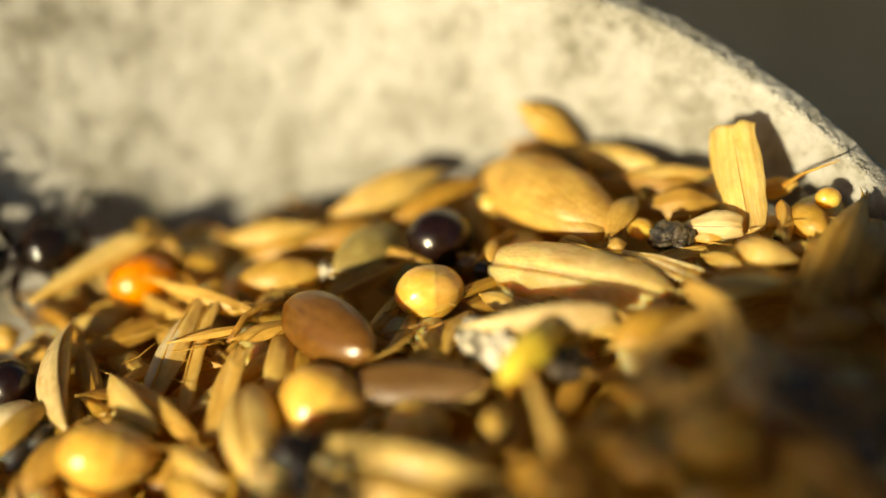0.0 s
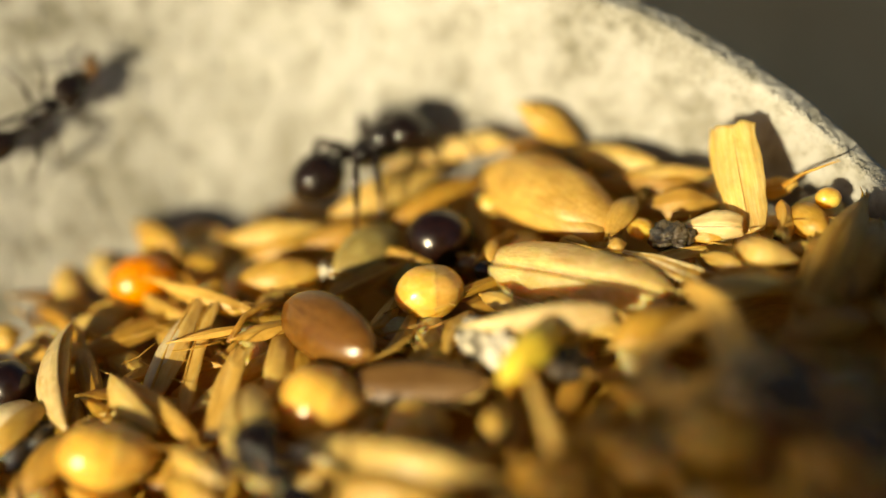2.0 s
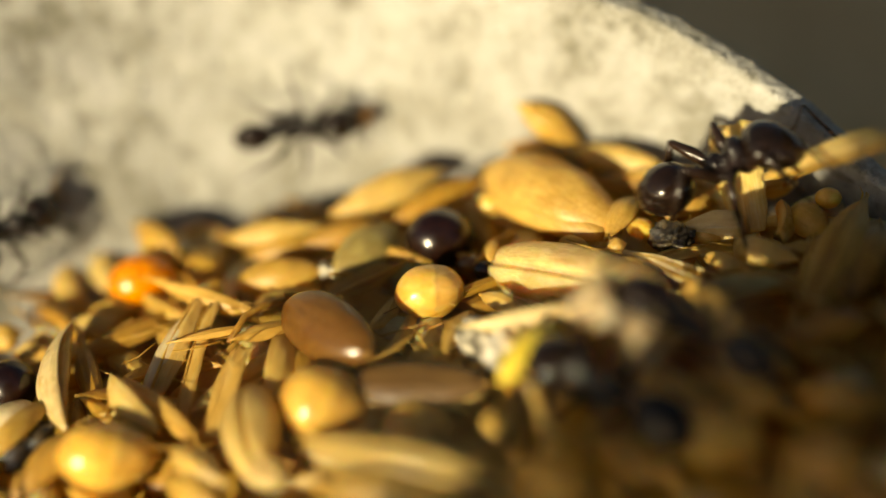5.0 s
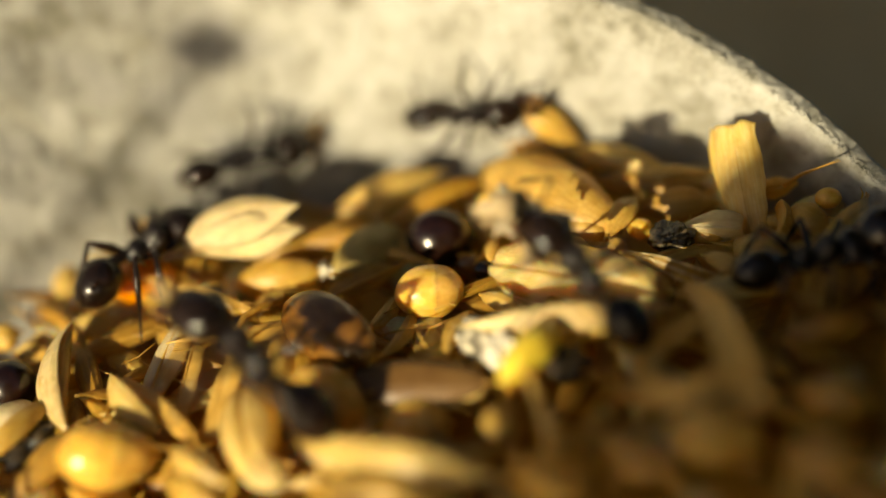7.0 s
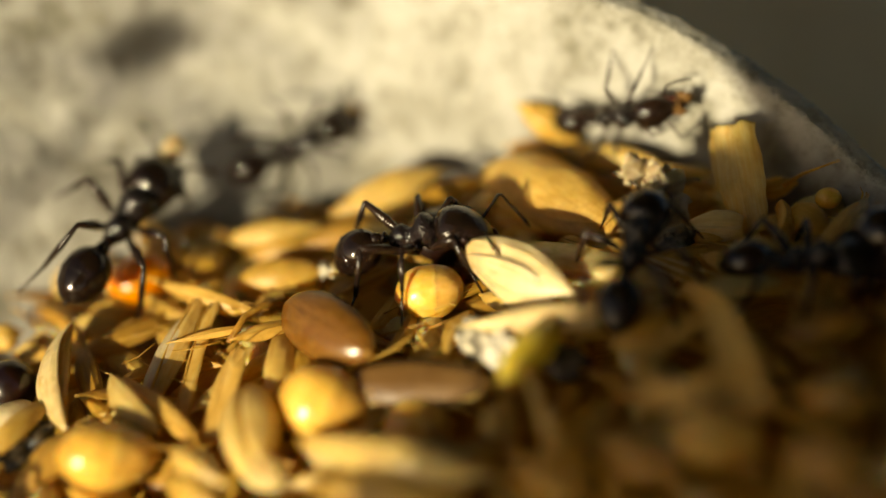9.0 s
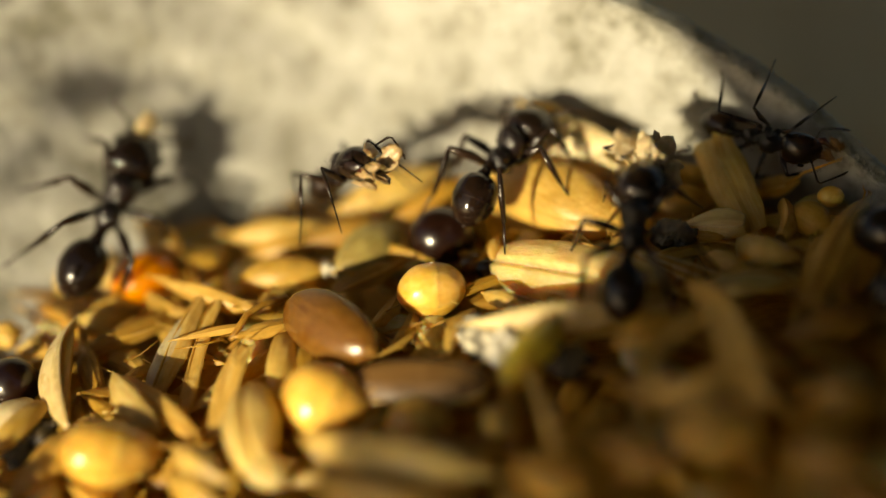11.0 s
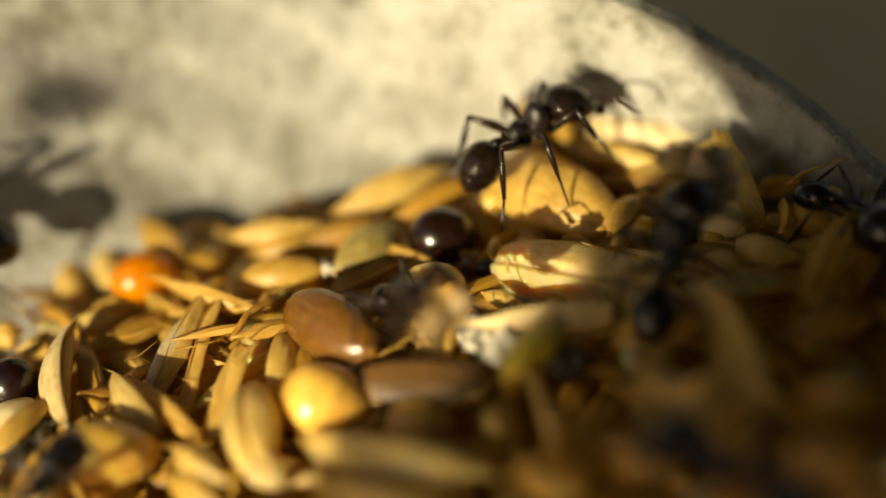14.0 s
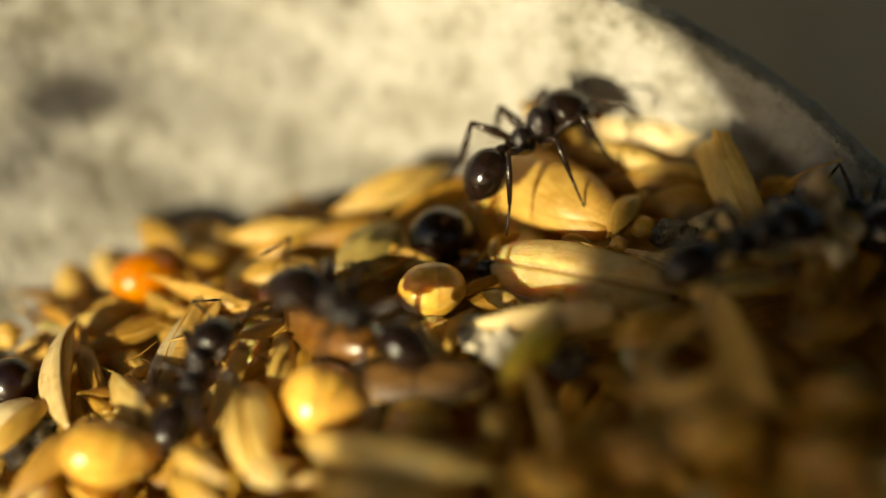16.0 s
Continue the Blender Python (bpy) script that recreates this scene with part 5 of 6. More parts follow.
blade((-1.22, -4.44, -1.13), (0.92, -5.31, -0.64), 0.67, mat=HUSK, roll=-9, cup=0.22, curl=-0.06, root=0.3, peak=0.4)
blade((-11.54, -5.99, -3.13), (-8.96, -7.63, -2.16), 0.46, mat=BROWN, roll=15, cup=0.29, curl=0.01, root=0.5, peak=0.4)
blade((5.82, -0.12, 0.10), (5.84, -2.50, 0.57), 0.64, mat=BROWN, roll=-29, cup=0.18, curl=0.06, root=0.6, peak=0.4)
blade((12.84, -2.18, 1.33), (11.51, -1.44, 1.41), 0.72, mat=CREAM, roll=-20, cup=0.37, curl=-0.06, root=0.7, peak=0.4)
blade((-6.30, -3.75, -2.22), (-4.68, -3.56, -1.55), 0.76, mat=BROWN, roll=-19, cup=0.20, curl=0.06, root=0.4, peak=0.4)
blade((-2.16, -4.65, -1.35), (-3.35, -5.92, -1.19), 0.46, mat=BROWN, roll=-31, cup=0.20, curl=0.09, root=0.7, peak=0.4)
blade((6.32, -4.32, 0.23), (4.01, -4.65, -0.15), 0.62, mat=CREAM, roll=-16, cup=0.27, curl=-0.10, root=0.3, peak=0.4)
blade((-2.99, -3.37, -1.48), (-3.74, -6.39, -1.22), 0.60, mat=CREAM, roll=-20, cup=0.19, curl=0.03, root=0.6, peak=0.4)
blade((9.72, -2.72, 0.89), (9.51, -1.41, 0.98), 0.74, mat=HUSK, roll=1, cup=0.36, curl=-0.04, root=0.5, peak=0.4)
blade((4.81, -0.49, -0.11), (4.98, -3.21, 0.35), 0.71, mat=HUSK, roll=27, cup=0.25, curl=0.08, root=0.4, peak=0.4)
blade((-10.65, -3.04, -2.88), (-11.47, -5.59, -2.65), 0.69, mat=BROWN, roll=-14, cup=0.16, curl=-0.02, root=0.5, peak=0.4)
blade((-3.32, 1.55, -1.52), (-0.38, 0.21, -0.75), 0.59, mat=HUSK, roll=32, cup=0.36, curl=0.05, root=0.4, peak=0.4)
blade((-10.33, -0.46, -2.65), (-9.46, 0.63, -2.50), 0.65, mat=HUSK, roll=-23, cup=0.20, curl=-0.09, root=0.6, peak=0.4)
blade((-0.43, -5.18, -0.81), (-2.60, -6.34, -1.00), 0.43, mat=BROWN, roll=-5, cup=0.29, curl=0.06, root=0.5, peak=0.4)
blade((-11.14, -5.14, -2.99), (-9.32, -3.55, -2.52), 0.44, mat=BROWN, roll=-12, cup=0.38, curl=0.05, root=0.6, peak=0.4)
blade((3.22, -4.25, -0.17), (1.93, -4.97, -0.16), 0.62, mat=CREAM, roll=-30, cup=0.36, curl=0.04, root=0.4, peak=0.4)
blade((4.29, 0.21, 0.03), (4.85, -2.52, 0.41), 0.53, mat=HUSK, roll=-11, cup=0.32, curl=-0.00, root=0.3, peak=0.4)
blade((2.14, -0.63, -0.64), (3.52, 0.62, 0.08), 0.72, mat=CREAM, roll=4, cup=0.30, curl=0.05, root=0.4, peak=0.4)
blade((2.06, -5.28, -0.35), (0.21, -3.56, -0.75), 0.70, mat=HUSK, roll=11, cup=0.19, curl=0.04, root=0.4, peak=0.4)
blade((12.58, -3.52, 1.58), (12.58, -0.61, 1.48), 0.54, mat=CREAM, roll=14, cup=0.30, curl=0.06, root=0.5, peak=0.4)
blade((-9.66, -2.97, -2.60), (-7.50, -3.70, -2.06), 0.69, mat=BROWN, roll=-27, cup=0.33, curl=0.05, root=0.5, peak=0.4)
blade((-4.39, -6.39, -1.66), (-4.12, -5.14, -1.54), 0.72, mat=CREAM, roll=-34, cup=0.15, curl=-0.09, root=0.7, peak=0.4)
blade((2.63, 1.15, -0.25), (1.10, -0.22, -0.52), 0.61, mat=HUSK, roll=-34, cup=0.25, curl=0.00, root=0.4, peak=0.4)
blade((-15.22, 1.33, -3.63), (-12.47, -2.25, -2.76), 0.77, mat=BROWN, roll=-20, cup=0.36, curl=0.09, root=0.5, peak=0.4)
blade((9.09, -0.76, 0.94), (6.22, -1.84, 0.58), 0.64, mat=CREAM, roll=33, cup=0.29, curl=-0.07, root=0.6, peak=0.4)
blade((3.21, 1.87, -0.36), (5.52, 2.75, 0.17), 0.62, mat=HUSK, roll=15, cup=0.38, curl=-0.04, root=0.4, peak=0.4)

def build_loose_grains():
    """Single grains strewn over the bed, filling the gaps between the larger ones."""
    kinds = [
        (spindle(4.1, 0.95, 0.75, 0.07, 0.8, 1.0, 7, 0.08, 0.04, 0.08, 901, 28, 18, leafy=True, twist=0.4), HUSK, "grain_husk", "husk", "small golden ribbed husk in the heap"),
        (plate(4.6, 1.1, 4, 0.05, 0.35, 0.07, -0.07, 0.5, 0.4, 0.02, 0.0, 902, 0.4, 20), BROWN, "grain_husk", "husk", "small brown ribbed husk in the heap"),
        (shell(3.6, 1.0, 0.75, 0.09, 0.75, 1.0, 5, 0.08, 0.05, 903, 250, 40, 22, 18), CREAM, "grain_husk", "husk", "small cream ribbed husk in the heap"),
        (spindle(2.6, 1.2, 0.95, 0.03, 0.55, 1.0, 0, 0.0, 0.0, 0.05, 904, 16, 16), KERNEL, "kernel", "kernel", "small hulled kernel in the heap"),
    ]
    made = []
    for bm, mat, name, cat, label in kinds:
        ob = part(name, bm, mat, None)
        made.append(tagged(ob, label, cat, "grains of the heap"))
    spots = scatter_husks(270, 11, 0.15, 0.75, ((-20, 17), (-13, 5.5)))
    pick = random.Random(3)
    for n, (x, y, z, rx, ry, rz, q) in enumerate(spots):
        k = (0, 0, 1, 1, 2, 3)[pick.randrange(6)]
        if n > 3 and 1.2 < x < 4.6 and -11.6 < y < -7.0:
            continue  # the stalk stands clear here
        m = pose(x * MM, y * MM, z * MM, rx, ry, rz)
        if n < 4:
            made[n].matrix_basis = m
        else:
            copy_thing(made[k], m)


build_loose_grains()

# ---- the ants and what they carry ----
ant_a, ant_a_legs = build_ant("shiny black harvester ant dragging a long pale husk", 1.0, -18, 0, 16, 1.28)
ant_b, ant_b_legs = build_ant("black harvester ant walking along the concrete wall", 0.9, -18, 0, 0, 0.8)
ant_c, ant_c_legs = build_ant("black harvester ant carrying a brown crumb over the grain", 1.0, -18, 0, 0, 0.8)
ant_d, ant_d_legs = build_ant("black harvester ant with a yellow petal scrap in its jaws", 1.25, -18, 0, 0, 0.97)
ant_e, ant_e_legs = build_ant("large black harvester ant hauling a big cream husk", 1.05, -34, 0, 8, 1.06)
ant_g, ant_g_legs = build_ant("black harvester ant standing in the shade with a crumb", 1.05, -18, 0, 0)
ant_h, ant_h_legs = build_ant("black harvester ant standing in deep shade by the rim", 0.95, -18, 0, 0)
ant_i, ant_i_legs = build_ant("black harvester ant climbing between the front grains", 0.92, -18, 0, 0)
ant_j, ant_j_legs = build_ant("black harvester ant stepping across the linseed", 1.1, -18, 0, 0)
ant_k, ant_k_legs = build_ant("black harvester ant close to the front of the heap", 0.95, -18, 0, 0)
husk_a = sheath((0, 0, 0), (5.4, 0, 0), 0.68, mat=CREAM, strips=5, spread=0.16, blade=0.3, label="split golden straw held in an ant's jaws")
husk_e = sheath((0, 0, 0), (5.0, 0, 0), 1.5, mat=PALE, strips=2, spread=0.22, blade=0.75, label="split cream husk held in an ant's jaws")
crumb_c = crumb(pose(0, 0, 0), 1.25, "bran_crumb", "ragged brown bran crumb held by an ant", BRAN)
crumb_b = crumb(pose(0, 0, 0), 0.7, "bran_crumb", "small dark brown bran crumb held by an ant", DULL)
for strip in husk_e.children:
    strip.matrix_basis = pose(0, 0, 0, 36) @ strip.matrix_basis
for strip in husk_a.children:
    strip.matrix_basis = pose(0, 0, 0, 24) @ strip.matrix_basis
crumb_g = crumb(pose(0, 0, 0), 2.4, "bran_crumb", "whitish ragged crumb held by an ant")
scrap_d = husk((0, 0, 0), (1.25, 0, 0), 0.9, 0.4, mat=PALE, inner=False, label="pale yellow petal scrap held in an ant's jaws", name="petal_scrap", cat="petal")


def motions():
    lean_axis = Vector((-SUN_WAY.x, -SUN_WAY.y, 0))
    for plant, leans in (
        (low_caster, ((0, 6.4), (2, 6.3), (3.5, 6.1), (4.2, 5.9), (6.3, 4.6), (7, 4.1), (8, 3.6), (9.2, 2.0), (11.3, 0.2), (13, 0.2), (16, 0.2))),
        (leaflet_caster, ((0, 10.6), (2, 10.3), (3.5, 9.9), (4.2, 9.0), (6.3, 6.9), (7, 6.1), (8, 5.6), (9.2, 3.4), (11.3, 0.2), (13, 0.2), (16, 0.2))),
        (mid_caster, ((0, 8.7), (2, 8.4), (4.2, 6.9), (6.3, 3.6), (7, 2.6), (8, 1.5), (9.2, 0.5), (11.3, 0.0), (12.6, 0.0), (13.5, -0.9), (14, -0.9), (14.5, 0.0), (15.3, 0.0), (16, -0.9))),
        (high_caster, ((0, 7.4), (2, 7.1), (4.2, 6.5), (6.3, 5.3), (7, 4.7), (8, 3.4), (8.5, 2.2), (9.2, 0.9), (11.3, 0.0), (13, 0.0), (16, -0.3))),
        (grass_tuft, ((0, -14.0), (4.2, -11), (6.3, -4), (8, -0.5), (9.2, 0.2), (11.3, 0.3), (13, 0.0), (16, 0.2))),
    ):
        rest = plant.matrix_basis.copy()
        walk(plant, [(t, rest @ Matrix.Rotation(radians(a), 4, lean_axis)) for t, a in leans])
    rest = dock_plant.matrix_basis.copy()
    walk(dock_plant, [(t, rest @ Matrix.Rotation(radians(a), 4, "Z")) for t, a in ((0, 150), (3, 130), (5.5, 60), (8, 12), (11, 0), (16, 0))])
    rest = tall_sky_blocker.matrix_basis.copy()
    walk(tall_sky_blocker, [(t, rest @ Matrix.Rotation(radians(a), 4, "Z")) for t, a in ((0, -120), (3, -105), (5.5, -60), (8, -12), (11, 0), (16, 0))])
    rest = plantain.matrix_basis.copy()
    nod_axis = Vector((0, 0, 1)).cross(SUN_WAY).normalized()
    walk(plantain, [
        (t, rest @ Matrix.Rotation(radians(a), 4, lean_axis) @ Matrix.Rotation(radians(b), 4, nod_axis))
        for t, a, b in ((0, -17, 10), (4.2, -16, 9), (6.3, 3.9, 7.0), (7, 3.6, 6.2), (8, 3.2, 6.0), (8.5, 2.1, 5.8), (9, 1.4, 5.2), (11.3, 0.2, 0.3), (12, 0, 0), (13, -0.7, -0.2), (14.5, 0, 0), (16, 0, 0))
    ])
    # the upright straw is pushed over a little by a passing ant
    foot = Matrix.Translation(Vector((10.64, -0.59, 1.24)) * MM)
    rest = upright.matrix_basis.copy()
    lean = foot @ Matrix.Rotation(radians(13), 4, EYE.normalized()) @ Matrix.Rotation(radians(-14), 4, "X") @ foot.inverted() @ rest
    walk(upright, [(0, rest), (9.3, rest), (11.2, lean), (16, lean)])
    ant_a_rows = [
        (0.0, pose(-0.01593, 0.00173, -0.00180, 45.0, -12.0, 6.0)),
        (0.1, pose(-0.01622, 0.00305, -0.00245, 45.0, 0.0, 40.0)),
        (0.2, pose(-0.01473, 0.00315, -0.00200, 45.0, -18.0, 40.0)),
        (0.3, pose(-0.01286, 0.00349, -0.00136, 52.9, -18.0, 36.6)),
        (0.5, pose(-0.01088, 0.00426, -0.00140, 53.2, -1.7, 37.3)),
        (0.8, pose(-0.00631, 0.00544, -0.00084, 33.7, -13.6, 14.5)),
        (1.0, pose(-0.00531, 0.00584, -0.00025, 57.3, -21.0, 14.3)),
        (1.5, pose(-0.00523, 0.00580, -0.00005, 51.5, -29.4, 26.2)),
        (1.8, pose(-0.00370, 0.00570, 0.00030, 56.4, -13.4, 24.5)),
        (2.0, pose(-0.00265, 0.00490, 0.00084, -4.9, -4.6, 28.1)),
        (2.3, pose(-0.00071, 0.00397, 0.00125, -4.5, 0.2, 25.4)),
        (2.5, pose(-0.00018, 0.00244, 0.00199, 6.0, -30.1, -32.6)),
        (2.8, pose(0.00041, 0.00079, 0.00190, 8.4, -20.9, -51.3)),
        (3.0, pose(0.00054, 0.00118, 0.00192, 8.4, -20.8, -51.6)),
        (3.5, pose(0.00096, 0.00177, 0.00215, 5.8, -28.6, -31.5)),
        (4.0, pose(0.00435, 0.00136, 0.00248, -1.2, -17.4, 6.6)),
        (4.2, pose(0.00502, 0.00093, 0.00281, -1.6, -22.0, 8.9)),
        (5.0, pose(0.00969, 0.00037, 0.00358, -0.5, -20.6, 2.5)),
        (6.0, pose(0.01664, -0.00326, 0.00345, 3.4, -5.8, -19.2)),
        (16.0, pose(0.01664, -0.00326, 0.00345, 3.4, -5.8, -19.2)),
    ]
    walk(ant_a, ant_a_rows)
    stride(ant_a_legs, ant_a_rows)
    walk(husk_a, [
        (0.0, pose(-0.01270, 0.00095, -0.00147, 18.0, -16.7, 28.9)),
        (0.1, pose(-0.01314, 0.00366, -0.00217, 18.0, -25.9, 36.7)),
        (0.2, pose(-0.01153, 0.00398, -0.00076, 18.0, -38.2, 49.4)),
        (0.3, pose(-0.00947, 0.00412, -0.00026, 18.0, -36.7, 38.8)),
        (0.5, pose(-0.00725, 0.00483, -0.00102, 18.0, -29.9, 33.7)),
        (0.8, pose(-0.00272, 0.00518, -0.00018, 18.0, -39.3, 7.5)),
        (1.0, pose(-0.00195, 0.00572, 0.00086, 18.0, -28.5, 26.4)),
        (1.5, pose(-0.00224, 0.00569, 0.00097, 18.0, -30.6, 29.0)),
        (1.8, pose(-0.00047, 0.00538, 0.00050, 18.0, -21.2, 17.7)),
        (2.0, pose(0.00026, 0.00544, 0.00034, 21.0, -17.5, -1.7)),
        (2.3, pose(0.00248, 0.00359, 0.00106, 19.9, -10.4, 2.4)),
        (2.5, pose(0.00276, 0.00113, 0.00151, 25.4, -9.4, -26.0)),
        (2.8, pose(0.00329, -0.00156, 0.00139, 25.7, -2.6, -41.7)),
        (3.0, pose(0.00327, -0.00148, 0.00139, 25.6, -2.4, -43.8)),
        (3.5, pose(0.00363, 0.00063, 0.00168, 17.8, -10.3, 9.6)),
        (4.0, pose(0.00766, 0.00048, 0.00230, 15.9, -12.2, 15.2)),
        (4.2, pose(0.00798, -0.00017, 0.00309, 15.7, -19.9, 15.4)),
        (5.0, pose(0.01289, -0.00047, 0.00455, 29.1, -38.2, -24.3)),
        (6.0, pose(0.01890, -0.00534, 0.00428, 30.6, -31.9, -47.4)),
        (16, pose(0.01890, -0.00534, 0.00428, 30.6, -31.9, -47.4)),
    ])
    ant_b_rows = [
        (0.0, pose(-0.01791, 0.00217, 0.00011, -1.5, -30.8, 127.1)),
        (1.0, pose(-0.01652, 0.00362, 0.00078, 44.2, -8.6, 71.0)),
        (1.5, pose(-0.01606, 0.00469, 0.00183, 50.1, -7.2, 55.2)),
        (2.0, pose(-0.01495, 0.00534, 0.00204, 52.4, -19.9, 40.8)),
        (2.5, pose(-0.01332, 0.00559, 0.00142, 54.0, -12.8, 31.6)),
        (3.0, pose(-0.01036, 0.00617, 0.00088, 54.7, -8.8, 21.5)),
        (3.5, pose(-0.00712, 0.00658, 0.00081, 55.8, -14.8, 13.6)),
        (4.2, pose(-0.00719, 0.00640, 0.00036, 56.1, 2.3, 23.7)),
        (6.3, pose(-0.00029, 0.00618, 0.00145, 74.4, -8.7, -9.8)),
        (7.0, pose(0.00089, 0.00591, 0.00155, 77.7, -13.3, -10.4)),
        (7.6, pose(0.00283, 0.00540, 0.00137, 82.5, -17.9, -11.5)),
        (8.0, pose(0.00313, 0.00532, 0.00114, 83.4, -11.8, -12.5)),
        (8.6, pose(0.00440, 0.00504, 0.00169, 84.8, -21.0, -13.4)),
        (9.0, pose(0.00629, 0.00451, 0.00249, 84.9, -21.8, -16.9)),
        (9.2, pose(0.00713, 0.00420, 0.00253, 84.9, -20.7, -19.1)),
        (10.2, pose(0.01013, 0.00281, 0.00297, 85.1, -16.7, -27.6)),
        (11.3, pose(0.01172, 0.00183, 0.00314, 85.4, -5.0, -33.2)),
        (12.0, pose(0.01318, 0.00079, 0.00264, 73.0, 2.0, -23.6)),
        (12.8, pose(0.01304, 0.00091, 0.00273, 85.6, 1.1, -22.4)),
        (13.5, pose(0.01389, 0.00012, 0.00260, 31.0, 1.2, -22.1)),
        (14.0, pose(0.01422, -0.00118, 0.00262, 5.6, 3.2, -31.6)),
        (16, pose(0.01422, -0.00118, 0.00262, 5.6, 3.2, -31.6)),
    ]
    walk(ant_b, ant_b_rows)
    stride(ant_b_legs, ant_b_rows)
    carried(crumb_b, ant_b_rows, pose(2.65 * MM, 0.1 * MM, -0.1 * MM, 40, 0, 20))
    ant_c_rows = [
        (0, pose(-0.03000, -0.00300, -0.00030, 40.0, 0.0, 70.0)),
        (4.3, pose(-0.02150, -0.00050, -0.00050, 50.0, 3.0, 55.0)),
        (5.0, pose(-0.01612, 0.00224, -0.00092, 55.1, 5.5, 49.7)),
        (6.3, pose(-0.01049, 0.00481, -0.00084, 57.0, 11.8, 31.3)),
        (6.6, pose(-0.00898, 0.00515, -0.00087, 56.2, 8.5, 26.7)),
        (7.0, pose(-0.00725, 0.00577, -0.00033, 54.8, -0.9, 25.8)),
        (7.6, pose(-0.00485, 0.00613, 0.00013, 57.9, -5.7, 19.8)),
        (8.0, pose(-0.00423, 0.00621, 0.00027, 58.5, -5.5, 21.9)),
        (8.6, pose(-0.00520, 0.00619, 0.00017, 53.3, -9.8, 29.4)),
        (9.2, pose(-0.00552, 0.00612, 0.00004, 52.4, -9.9, 30.9)),
        (11.3, pose(-0.00351, 0.00205, 0.00170, 5.0, -44.0, -60.0)),
        (11.6, pose(-0.00338, 0.00200, 0.00163, 5.0, -44.0, -60.0)),
        (12.0, pose(-0.00323, 0.00068, 0.00136, 10.3, -27.6, -65.7)),
        (12.25, pose(-0.00268, -0.00059, 0.00219, 5.0, -20.0, -62.0)),
        (12.5, pose(-0.00145, -0.00125, 0.00192, 5.0, -28.0, -40.0)),
        (12.8, pose(-0.00114, -0.00170, 0.00173, 5.0, -26.0, -42.0)),
        (13.2, pose(-0.00074, -0.00290, 0.00129, 5.0, -30.0, -48.0)),
        (13.5, pose(-0.00107, -0.00351, 0.00134, 5.0, -34.0, -46.0)),
        (14.0, pose(-0.00144, -0.00432, 0.00153, 11.0, -35.9, -64.9)),
        (14.2, pose(-0.00164, -0.00464, -0.00015, 10.8, 17.6, -96.9)),
        (14.6, pose(-0.00181, -0.00707, -0.00014, 10.4, 0.3, -91.4)),
        (15.0, pose(-0.00176, -0.00879, -0.00018, 10.7, 13.5, -92.5)),
        (15.4, pose(-0.00349, -0.00992, -0.00050, 9.9, 19.9, -113.2)),
        (15.6, pose(-0.00379, -0.01163, -0.00055, 10.2, 19.7, -109.9)),
        (16, pose(-0.00387, -0.01467, -0.00057, 9.8, 23.9, -117.6)),
    ]
    walk(ant_c, ant_c_rows)
    stride(ant_c_legs, ant_c_rows)
    carried(crumb_c, ant_c_rows, pose(2.95 * MM, 0.1 * MM, -0.55 * MM, 20, 10, 30))
